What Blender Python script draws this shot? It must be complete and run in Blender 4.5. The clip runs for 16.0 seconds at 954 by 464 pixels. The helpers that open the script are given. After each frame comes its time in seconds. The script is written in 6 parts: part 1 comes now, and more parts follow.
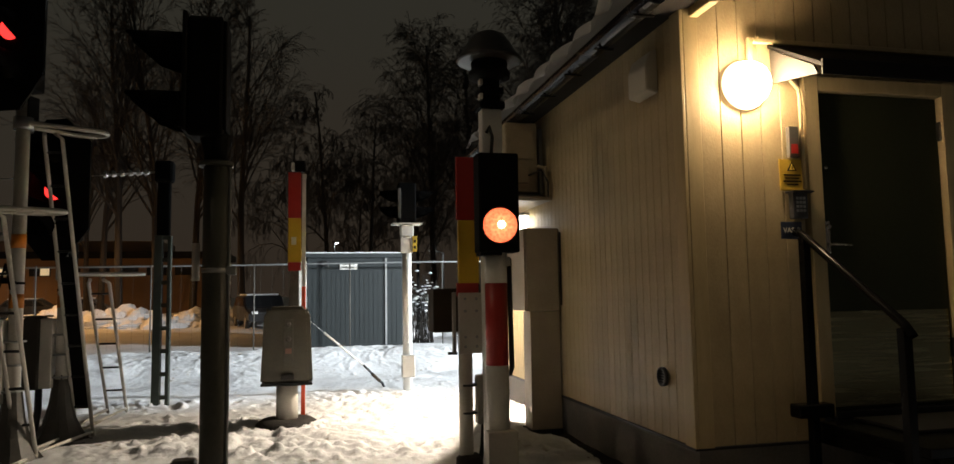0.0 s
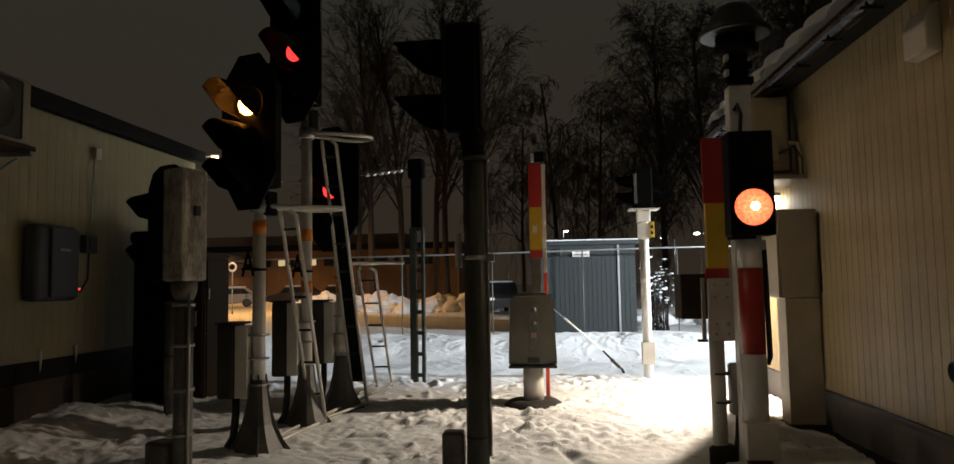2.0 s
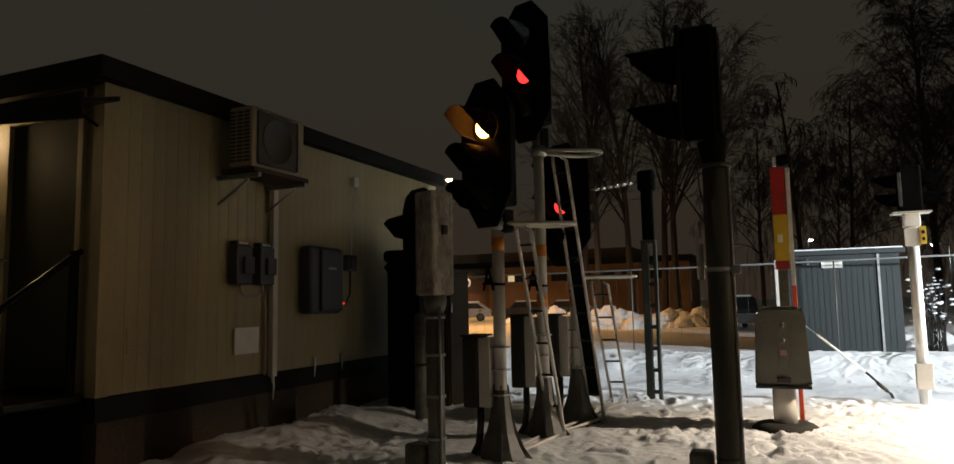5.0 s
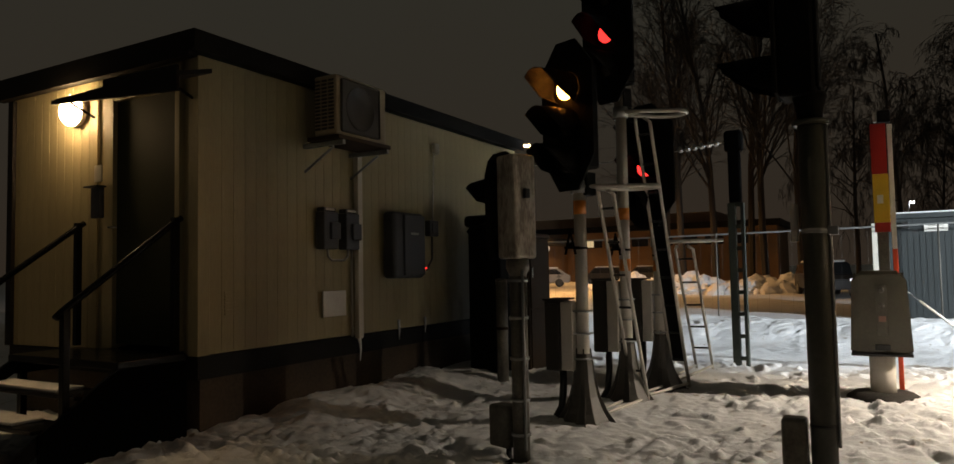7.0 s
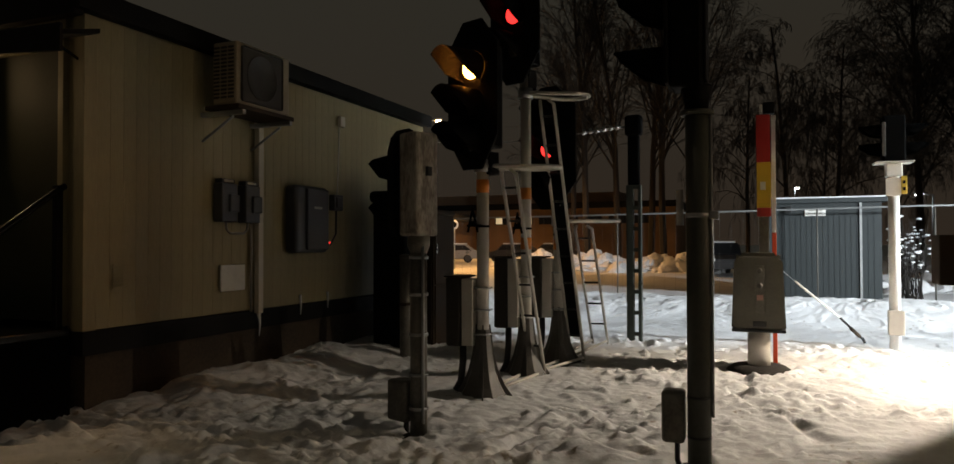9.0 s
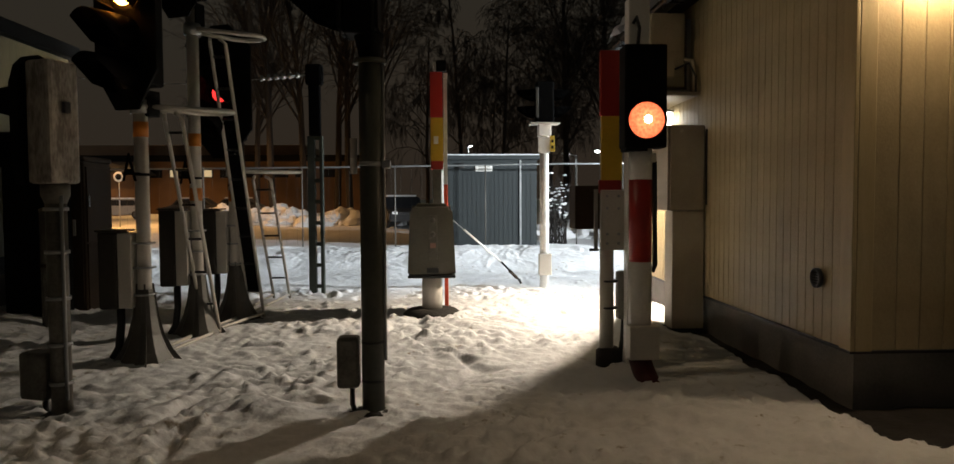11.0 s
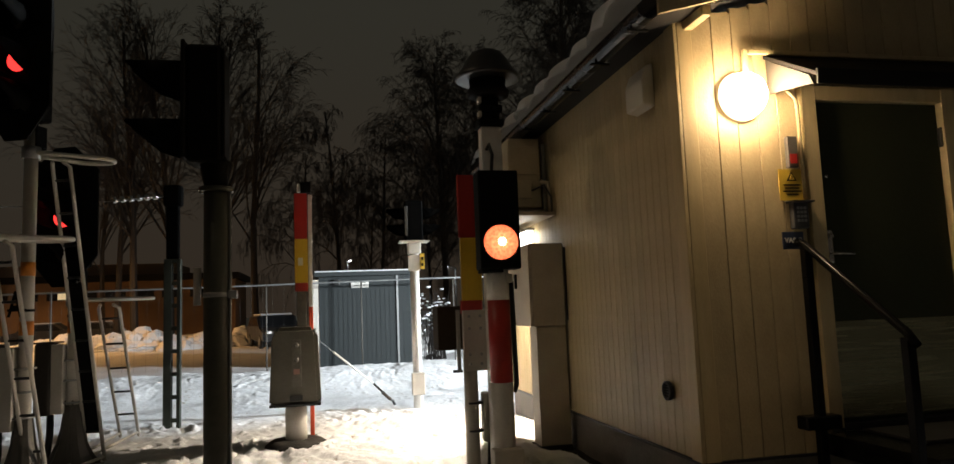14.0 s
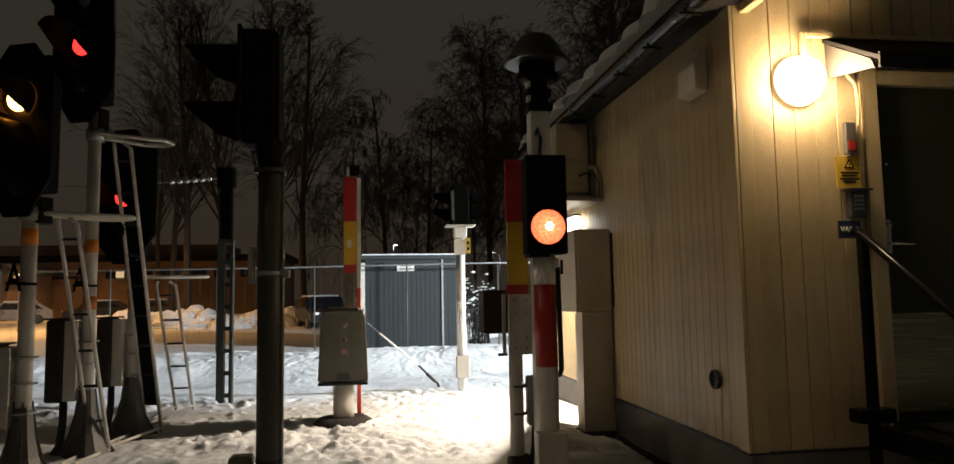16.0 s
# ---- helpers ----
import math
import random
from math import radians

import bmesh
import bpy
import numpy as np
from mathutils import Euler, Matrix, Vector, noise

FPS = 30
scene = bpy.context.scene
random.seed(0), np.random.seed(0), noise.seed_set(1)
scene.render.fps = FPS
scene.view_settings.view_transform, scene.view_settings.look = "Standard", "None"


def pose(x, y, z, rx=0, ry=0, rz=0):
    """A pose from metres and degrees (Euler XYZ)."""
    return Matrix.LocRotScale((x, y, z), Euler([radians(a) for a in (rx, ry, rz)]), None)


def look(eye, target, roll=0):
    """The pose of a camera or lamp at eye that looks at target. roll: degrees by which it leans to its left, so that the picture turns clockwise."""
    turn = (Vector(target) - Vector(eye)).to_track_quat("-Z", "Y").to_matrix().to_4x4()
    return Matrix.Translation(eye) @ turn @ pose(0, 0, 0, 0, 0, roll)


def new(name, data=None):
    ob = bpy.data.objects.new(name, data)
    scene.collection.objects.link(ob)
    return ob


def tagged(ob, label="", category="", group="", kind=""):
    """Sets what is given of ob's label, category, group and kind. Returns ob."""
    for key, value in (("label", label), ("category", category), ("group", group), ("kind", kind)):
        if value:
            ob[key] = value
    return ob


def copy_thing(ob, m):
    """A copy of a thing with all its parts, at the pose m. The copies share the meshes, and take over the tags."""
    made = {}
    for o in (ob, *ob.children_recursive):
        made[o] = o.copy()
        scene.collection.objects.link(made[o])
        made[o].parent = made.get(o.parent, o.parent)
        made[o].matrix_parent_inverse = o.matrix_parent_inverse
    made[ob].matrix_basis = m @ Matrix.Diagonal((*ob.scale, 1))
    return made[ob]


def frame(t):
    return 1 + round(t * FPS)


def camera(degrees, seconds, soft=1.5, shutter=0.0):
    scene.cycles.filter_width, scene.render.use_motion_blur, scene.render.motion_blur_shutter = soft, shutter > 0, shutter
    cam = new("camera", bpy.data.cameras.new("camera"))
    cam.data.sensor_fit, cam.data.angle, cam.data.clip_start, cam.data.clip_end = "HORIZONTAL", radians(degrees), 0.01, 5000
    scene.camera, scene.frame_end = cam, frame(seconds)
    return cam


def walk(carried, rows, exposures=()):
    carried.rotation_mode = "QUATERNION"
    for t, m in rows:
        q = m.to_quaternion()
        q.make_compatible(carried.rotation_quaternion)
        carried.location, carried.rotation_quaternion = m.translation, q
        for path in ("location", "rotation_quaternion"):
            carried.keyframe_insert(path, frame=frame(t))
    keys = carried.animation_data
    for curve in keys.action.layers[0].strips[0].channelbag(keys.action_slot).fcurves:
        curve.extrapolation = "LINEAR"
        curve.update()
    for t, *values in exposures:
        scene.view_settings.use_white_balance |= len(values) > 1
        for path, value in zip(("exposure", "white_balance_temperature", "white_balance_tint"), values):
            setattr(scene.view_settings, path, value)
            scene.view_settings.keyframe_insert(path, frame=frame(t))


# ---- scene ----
cam = camera(67.6, 16.0, 1.5)
PATH = [
    (0, (-0.043, -0.033, 1.271), (0.405, 1.908, 1.442), -0.9),
    (0.5, (-0.064, -0.038, 1.272), (0.287, 1.924, 1.436), -0.9),
    (1, (-0.124, -0.073, 1.267), (0.022, 1.916, 1.422), -1.0),
    (1.5, (-0.158, -0.074, 1.268), (-0.193, 1.92, 1.419), -1.0),
    (2, (-0.173, -0.09, 1.263), (-0.352, 1.897, 1.409), -1.0),
    (2.5, (-0.194, -0.086, 1.267), (-0.465, 1.89, 1.408), -1.0),
    (3, (-0.192, -0.081, 1.272), (-0.567, 1.879, 1.402), -1.3),
    (3.5, (-0.197, -0.092, 1.272), (-0.693, 1.839, 1.433), -1.1),
    (4, (-0.207, -0.095, 1.279), (-0.795, 1.806, 1.488), -0.9),
    (4.5, (-0.217, -0.108, 1.27), (-0.906, 1.757, 1.481), -1.0),
    (5, (-0.235, -0.129, 1.255), (-1.017, 1.702, 1.454), -1.1),
    (5.2, (-0.243, -0.119, 1.258), (-1.059, 1.697, 1.446), -1.2),
    (7.3, (-0.27, -0.151, 1.237), (-1.255, 1.587, 1.341), -1.1),
    (7.5, (-0.291, -0.166, 1.239), (-1.264, 1.578, 1.34), -0.9),
    (8, (-0.31, -0.147, 1.221), (-1.257, 1.613, 1.311), -0.8),
    (8.2, (-0.283, -0.159, 1.246), (-1.212, 1.61, 1.321), -0.5),
    (10.3, (-0.15, -0.095, 1.253), (-0.397, 1.889, 1.223), -0.9),
    (10.5, (-0.142, -0.078, 1.234), (-0.3, 1.915, 1.18), -0.8),
    (11, (-0.128, -0.062, 1.217), (-0.044, 1.934, 1.123), -0.3),
    (11.5, (-0.075, -0.038, 1.226), (0.197, 1.941, 1.133), -0.7),
    (12, (-0.046, -0.041, 1.235), (0.337, 1.922, 1.215), -0.6),
    (12.5, (-0.023, -0.026, 1.249), (0.386, 1.931, 1.305), -1.0),
    (13, (-0.002, -0.048, 1.263), (0.456, 1.894, 1.398), -1.5),
    (13.5, (0.017, -0.041, 1.279), (0.463, 1.898, 1.481), -1.7),
    (14, (0.033, -0.066, 1.289), (0.446, 1.879, 1.501), -2.2),
    (14.5, (0.066, -0.074, 1.285), (0.468, 1.873, 1.509), -2.2),
    (15, (0.063, -0.079, 1.282), (0.464, 1.867, 1.51), -2.2),
    (15.5, (0.036, -0.078, 1.28), (0.39, 1.879, 1.484), -1.6),
    (16, (0.013, -0.082, 1.275), (0.302, 1.889, 1.451), -1.0),
]
walk(cam, [(t, look(eye, target, roll)) for t, eye, target, roll in PATH],
     exposures=[(0.0, 0.0), (5.2, 0.0), (10.3, -0.12), (11.5, -0.12), (13.0, 0.03), (16.0, 0.05)])

# ---- night sky ----
world = bpy.data.worlds.new("night_sky")
scene.world = world
world.use_nodes = True
wn, wl = world.node_tree.nodes, world.node_tree.links
bg = wn["Background"]
tc, sep = wn.new("ShaderNodeTexCoord"), wn.new("ShaderNodeSeparateXYZ")
ramp = wn.new("ShaderNodeValToRGB")
cl = wn.new("ShaderNodeTexNoise")
cl.inputs["Scale"].default_value, cl.inputs["Detail"].default_value = 2.2, 5
addn = wn.new("ShaderNodeMath")
addn.operation = "MULTIPLY_ADD"
addn.inputs[1].default_value = 0.25
wl.new(tc.outputs["Generated"], sep.inputs[0])
wl.new(tc.outputs["Generated"], cl.inputs["Vector"])
wl.new(cl.outputs["Fac"], addn.inputs[0])
wl.new(sep.outputs["Z"], addn.inputs[2])
wl.new(addn.outputs[0], ramp.inputs[0])
ramp.color_ramp.elements[0].position, ramp.color_ramp.elements[0].color = 0.10, (0.026, 0.0185, 0.0128, 1)
ramp.color_ramp.elements[1].position, ramp.color_ramp.elements[1].color = 0.95, (0.0110, 0.0106, 0.0084, 1)
mid = ramp.color_ramp.elements.new(0.52)
mid.color = (0.0246, 0.0228, 0.0172, 1)
wl.new(ramp.outputs[0], bg.inputs["Color"])
bg.inputs["Strength"].default_value = 1.08


def lamp(name, kind, watts, colour, m, radius=0.05, cone=0, blend=0.5):
    data = bpy.data.lights.new(name, kind)
    data.energy, data.color, data.shadow_soft_size = watts, colour, radius
    if kind == "SPOT":
        data.spot_size, data.spot_blend = radians(cone), blend
    ob = new(name, data)
    ob.matrix_world = m
    return ob


COOL, WARM, SODIUM = (0.89, 0.96, 1.0), (1.0, 0.72, 0.40), (1.0, 0.50, 0.16)
lamp("flood_light", "SPOT", 560, (1.0, 0.845, 0.665), look((1.98, 7.34, 1.97), (1.32, 7.05, 0.0)), 0.013, 124, 0.5)
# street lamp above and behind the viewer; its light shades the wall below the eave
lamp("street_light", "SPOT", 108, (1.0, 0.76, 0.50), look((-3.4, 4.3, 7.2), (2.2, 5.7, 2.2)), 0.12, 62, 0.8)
lamp("yard_light", "SPOT", 28000, COOL, look((14.0, 8.05, 4.15), (-4.0, 12.0, 0.5)), 0.5, 100, 0.5)
lamp("sodium_light", "SPOT", 4000, SODIUM, pose(-17.2, 35.9, 7.9), 0.3, 160, 0.35)
# two unseen lights without fixtures, added to turn the far building orange
lamp("sodium_light", "SPOT", 1700, SODIUM, pose(-6, 59.0, 9.0), 0.3, 125, 0.5)
lamp("sodium_light", "SPOT", 2300, SODIUM, pose(-24, 60.0, 9.0), 0.3, 130, 0.5)


# ---- materials ----
def mat(name, a, b=None, rough=0.6, metal=0.0, big=2.0, fine=60.0, bump=0.15, depth=0.002, random_tone=0.0, stain=0.35, spec=0.5, coat=0.0, stretch=None):
    """Paint, metal or stone: base colour between a and b at two scales, with fine relief."""
    m = bpy.data.materials.new(name)
    m.use_nodes = True
    n, l = m.node_tree.nodes, m.node_tree.links
    s = n["Principled BSDF"]
    b = b or tuple(c * 0.75 for c in a)
    tc = n.new("ShaderNodeTexCoord")
    src = tc.outputs["Object"]
    if stretch:
        mp = n.new("ShaderNodeMapping")
        mp.inputs["Scale"].default_value = stretch
        l.new(src, mp.inputs[0])
        src = mp.outputs[0]
    n1, n2 = n.new("ShaderNodeTexNoise"), n.new("ShaderNodeTexNoise")
    n1.inputs["Scale"].default_value, n1.inputs["Detail"].default_value = big, 6
    n2.inputs["Scale"].default_value, n2.inputs["Detail"].default_value = fine, 4
    l.new(src, n1.inputs["Vector"])
    l.new(src, n2.inputs["Vector"])
    mix = n.new("ShaderNodeMath")
    mix.operation = "MULTIPLY_ADD"
    mix.inputs[1].default_value = 0.35
    l.new(n2.outputs["Fac"], mix.inputs[0])
    sc = n.new("ShaderNodeMath")
    sc.operation = "MULTIPLY"
    sc.inputs[1].default_value = 0.65
    l.new(n1.outputs["Fac"], sc.inputs[0])
    l.new(sc.outputs[0], mix.inputs[2])
    rp = n.new("ShaderNodeValToRGB")
    rp.color_ramp.elements[0].position, rp.color_ramp.elements[0].color = 0.5 - stain / 2, (*b, 1)
    rp.color_ramp.elements[1].position, rp.color_ramp.elements[1].color = 0.5 + stain / 2, (*a, 1)
    l.new(mix.outputs[0], rp.inputs[0])
    out = rp.outputs[0]
    if random_tone:
        oi, hs, mr = n.new("ShaderNodeObjectInfo"), n.new("ShaderNodeHueSaturation"), n.new("ShaderNodeMapRange")
        mr.inputs["To Min"].default_value, mr.inputs["To Max"].default_value = 1 - random_tone, 1 + random_tone
        l.new(oi.outputs["Random"], mr.inputs["Value"])
        l.new(mr.outputs[0], hs.inputs["Value"])
        l.new(out, hs.inputs["Color"])
        out = hs.outputs[0]
    l.new(out, s.inputs["Base Color"])
    rr = n.new("ShaderNodeMapRange")
    rr.inputs["To Min"].default_value, rr.inputs["To Max"].default_value = max(0.05, rough - 0.12), min(1, rough + 0.12)
    l.new(n1.outputs["Fac"], rr.inputs["Value"])
    l.new(rr.outputs[0], s.inputs["Roughness"])
    s.inputs["Metallic"].default_value, s.inputs["Specular IOR Level"].default_value = metal, spec
    s.inputs["Coat Weight"].default_value = coat
    if bump:
        bp = n.new("ShaderNodeBump")
        bp.inputs["Strength"].default_value, bp.inputs["Distance"].default_value = bump, depth
        l.new(mix.outputs[0], bp.inputs["Height"])
        l.new(bp.outputs[0], s.inputs["Normal"])
    return m


def glow(name, colour, strength, base=(0.5, 0.5, 0.5)):
    m = bpy.data.materials.new(name)
    m.use_nodes = True
    s = m.node_tree.nodes["Principled BSDF"]
    s.inputs["Base Color"].default_value = (*base, 1)
    s.inputs["Emission Color"].default_value, s.inputs["Emission Strength"].default_value = (*colour, 1), strength
    s.inputs["Roughness"].default_value = 0.25
    return m


SNOW = mat("snow", (0.86, 0.87, 0.89), (0.70, 0.70, 0.70), 0.75, big=1.3, fine=17, bump=0.7, depth=0.03, stain=0.40, spec=0.3)
sn_, sl_ = SNOW.node_tree.nodes, SNOW.node_tree.links
grit_mix, grit_tc, grit_mul = sn_.new("ShaderNodeMix"), sn_.new("ShaderNodeTexCoord"), sn_.new("ShaderNodeMath")
grit_mix.data_type, grit_mul.operation = "RGBA", "MULTIPLY"
for k_, (scale_, lo_, hi_) in enumerate(((1.7, 0.50, 0.62), (15.0, 0.60, 0.70))):
    gn_, gr_ = sn_.new("ShaderNodeTexNoise"), sn_.new("ShaderNodeMapRange")
    gn_.inputs["Scale"].default_value, gn_.inputs["Detail"].default_value = scale_, 5
    gr_.inputs["From Min"].default_value, gr_.inputs["From Max"].default_value = lo_, hi_
    sl_.new(grit_tc.outputs["Object"], gn_.inputs["Vector"])
    sl_.new(gn_.outputs["Fac"], gr_.inputs["Value"])
    sl_.new(gr_.outputs[0], grit_mul.inputs[k_])
sl_.new(grit_mul.outputs[0], grit_mix.inputs[0])
snow_in = sn_["Principled BSDF"].inputs["Base Color"]
sl_.new(snow_in.links[0].from_socket, grit_mix.inputs[6])
grit_mix.inputs[7].default_value = (0.34, 0.29, 0.23, 1)
sl_.new(grit_mix.outputs[2], snow_in)
ROOFSNOW = mat("roof_snow", (0.85, 0.86, 0.88), (0.75, 0.76, 0.78), 0.7, big=5, fine=60, bump=0.4, depth=0.01, spec=0.3)
TAN = mat("tan_painted_wood", (0.50, 0.40, 0.228), (0.375, 0.295, 0.162), 0.5, big=3, fine=30, bump=0.6, depth=0.006, random_tone=0.05, stretch=(3, 3, 2.0))
TANTRIM = mat("tan_trim_paint", (0.54, 0.435, 0.24), (0.43, 0.34, 0.18), 0.45, big=4, fine=45, bump=0.35, depth=0.003, stretch=(5, 5, 0.7))
BEIGE = mat("beige_painted_boards", (0.385, 0.325, 0.18), (0.26, 0.226, 0.122), 0.55, big=1.3, fine=30, bump=0.35, depth=0.003, random_tone=0.03, stain=0.3, stretch=(3, 3, 0.35))
PLINTH = mat("concrete_plinth", (0.24, 0.22, 0.20), (0.14, 0.13, 0.12), 0.85, big=3, fine=50, bump=0.5, depth=0.006)
ROOF = mat("black_roof_felt", (0.035, 0.034, 0.033), (0.02, 0.02, 0.02), 0.8)
FASCIA = mat("dark_fascia_paint", (0.012, 0.011, 0.010), (0.008, 0.007, 0.007), 0.6, spec=0.15)
GUTTERBLACK = mat("glossy_black_gutter", (0.012, 0.012, 0.012), (0.007, 0.007, 0.007), 0.25, spec=0.12)
SOOTBLACK = mat("flat_black_paint_and_step_shade", (0.004, 0.004, 0.004), (0.002, 0.002, 0.002), 0.9, spec=0.02, bump=0)
PLINTHDARK = mat("dark_brown_plinth_boards", (0.078, 0.054, 0.033), (0.040, 0.028, 0.018), 0.85, big=1.4, fine=40, bump=0.4, depth=0.004, stain=0.2)
# grey box paint with the shade of the side away from the flood put in
BOXSHADED = mat("shaded_side_box_paint", (0.045, 0.040, 0.033), (0.028, 0.025, 0.021), 0.6, big=5, fine=60, bump=0.2, spec=0.25)
BOXGREY = mat("dark_grey_box_paint", (0.11, 0.102, 0.088), (0.07, 0.065, 0.056), 0.5, big=5, fine=60, bump=0.2)
ACBEIGE = mat("yellowed_beige_casing", (0.40, 0.335, 0.23), (0.30, 0.25, 0.17), 0.5, big=3, fine=50, bump=0.1)
CHEEK = mat("dull_brown_grey_sheet", (0.045, 0.039, 0.031), (0.03, 0.026, 0.02), 0.6, big=5, fine=60, bump=0.2)
DOORGREEN = mat("dark_green_door_paint", (0.036, 0.040, 0.020), (0.026, 0.029, 0.015), 0.72, spec=0.15, big=1.5, fine=40, bump=0.1)
STEELPLATE = mat("brushed_kick_plate", (0.42, 0.41, 0.27), (0.33, 0.32, 0.2), 0.26, 1.0, big=3, fine=90, bump=0.05, stretch=(1, 1, 20))
GALV = mat("galvanised_steel", (0.42, 0.43, 0.43), (0.30, 0.31, 0.31), 0.5, 0.75, big=9, fine=90, bump=0.15)
HOODGREY = mat("weathered_grey_hood_paint", (0.135, 0.127, 0.096), (0.085, 0.080, 0.062), 0.45, big=3, fine=50, bump=0.25)
GREYPAINT = mat("grey_painted_steel", (0.34, 0.325, 0.29), (0.25, 0.24, 0.215), 0.5, big=4, fine=60, bump=0.15)
PALEPAINT = mat("pale_grey_paint", (0.60, 0.57, 0.51), (0.50, 0.47, 0.42), 0.5, big=4, fine=60, bump=0.15)
WHITE = mat("white_pole_paint", (0.78, 0.77, 0.73), (0.64, 0.62, 0.58), 0.45, big=4, fine=50, bump=0.15)
RED = mat("red_reflective_paint", (0.42, 0.025, 0.018), (0.33, 0.02, 0.015), 0.42, big=4, fine=50, bump=0.1)
DARKRED = mat("dark_red_paint", (0.11, 0.012, 0.009), (0.05, 0.010, 0.008), 0.6, big=6, fine=50, bump=0.2)
PINKLABEL = mat("faded_red_label", (0.42, 0.22, 0.18), (0.34, 0.18, 0.15), 0.5, big=6, fine=60, bump=0)
ORANGERED = mat("bright_red_orange_paint", (0.72, 0.09, 0.03), (0.58, 0.07, 0.025), 0.42, big=4, fine=50, bump=0.1)
YELLOW = mat("yellow_reflective_paint", (0.66, 0.43, 0.03), (0.55, 0.35, 0.025), 0.42, big=4, fine=50, bump=0.1)
SIGNYELLOW = mat("yellow_warning_plate", (0.62, 0.42, 0.05), (0.52, 0.34, 0.04), 0.35, big=6, fine=60, bump=0.1)
BLACK = mat("matt_black_signal_paint", (0.007, 0.007, 0.007), (0.004, 0.004, 0.004), 0.75, big=5, fine=60, bump=0.2, spec=0.10)
DARKGREEN = mat("dark_green_grey_pole_paint", (0.078, 0.080, 0.064), (0.050, 0.052, 0.042), 0.5, big=5, fine=40, bump=0.25, spec=0.3)
DARKSTEEL = mat("dark_steel", (0.03, 0.03, 0.03), (0.018, 0.018, 0.018), 0.42, 0.3, big=6, fine=60)
BLACKSTEEL = mat("black_painted_steel", (0.007, 0.007, 0.007), (0.004, 0.004, 0.004), 0.22, big=6, fine=60, spec=0.09, bump=0.05)
RUSTBROWN = mat("brown_cabinet_paint", (0.052, 0.034, 0.020), (0.034, 0.023, 0.014), 0.75, spec=0.2, big=3, fine=40)
OLIVE = mat("weathered_olive_grey_metal", (0.17, 0.16, 0.132), (0.085, 0.078, 0.065), 0.5, 0.2, big=7, fine=55, bump=0.5, depth=0.004, stain=0.25)
MASTGREEN = mat("dark_green_mast_paint", (0.050, 0.057, 0.048), (0.032, 0.037, 0.031), 0.65, big=5, fine=40, bump=0.25, spec=0.12)
WEATHERED = mat("scratched_pale_grey_metal", (0.42, 0.39, 0.34), (0.16, 0.14, 0.12), 0.45, 0.1, big=9, fine=45, bump=0.6, depth=0.004, stain=0.18, stretch=(1.6, 1.6, 0.5))
RUBBER = mat("black_cable_rubber", (0.015, 0.015, 0.015), None, 0.5)
ORANGEBAND = mat("orange_band_paint", (0.70, 0.24, 0.02), (0.58, 0.19, 0.02), 0.4)
SHEDBLUE = mat("blue_grey_corrugated_steel", (0.019, 0.025, 0.0265), (0.014, 0.019, 0.020), 0.65, 0.0, big=2, fine=30, bump=0.15)
BARK = mat("bark", (0.030, 0.024, 0.019), (0.016, 0.013, 0.010), 0.9, big=6, fine=30, bump=0.4, depth=0.01)
TWIG = mat("twigs", (0.026, 0.021, 0.017), (0.016, 0.013, 0.011), 0.9, big=6, fine=30, bump=0)
BRICK = mat("far_brick_wall", (0.22, 0.135, 0.075), (0.15, 0.09, 0.05), 0.85, big=0.6, fine=12, bump=0.2)
WINDOWDARK = mat("dark_window_glass", (0.02, 0.02, 0.022), None, 0.12)
PLASTICWHITE = mat("white_plastic", (0.62, 0.58, 0.48), (0.55, 0.51, 0.42), 0.45)
PLASTICDARK = mat("dark_grey_plastic", (0.055, 0.056, 0.062), (0.04, 0.04, 0.045), 0.45)
BLUESIGN = mat("dark_blue_sign", (0.03, 0.045, 0.09), (0.025, 0.035, 0.07), 0.35)
CABBEIGE = mat("beige_cabinet_paint", (0.40, 0.345, 0.26), (0.31, 0.265, 0.20), 0.5, big=4, fine=60, bump=0.15)
CHROME = mat("worn_chrome", (0.7, 0.69, 0.66), (0.55, 0.54, 0.52), 0.22, 1.0, bump=0.05)
ACGRILLE = mat("dark_grille", (0.06, 0.053, 0.044), (0.04, 0.036, 0.03), 0.55)
SOIL = mat("wet_dark_soil", (0.026, 0.021, 0.016), (0.014, 0.011, 0.009), 0.8, big=8, fine=60, bump=0.8, depth=0.02)
CARPAINT = mat("dark_car_paint", (0.02, 0.021, 0.024), (0.014, 0.015, 0.018), 0.35, bump=0)
CARLIGHT = mat("silver_car_paint", (0.26, 0.26, 0.26), (0.22, 0.22, 0.22), 0.3, 0.4, bump=0)
LAMPGLOBE = glow("lit_opal_globe", (1.0, 0.735, 0.455), 112)
OPALSKIRT = glow("lit_opal_skirt", (1.0, 0.73, 0.46), 4.0, (0.7, 0.66, 0.58))
LAMPGLOBE_SMALL = glow("lit_opal_globe_dim", (1.0, 0.66, 0.33), 145)
FLOODGLASS = glow("lit_flood_glass", (1.0, 0.96, 0.88), 7.0)
SIGNALORANGE = glow("lit_orange_lens", (1.0, 0.165, 0.062), 1.25, (0.5, 0.12, 0.04))
ln, ll = SIGNALORANGE.node_tree.nodes, SIGNALORANGE.node_tree.links
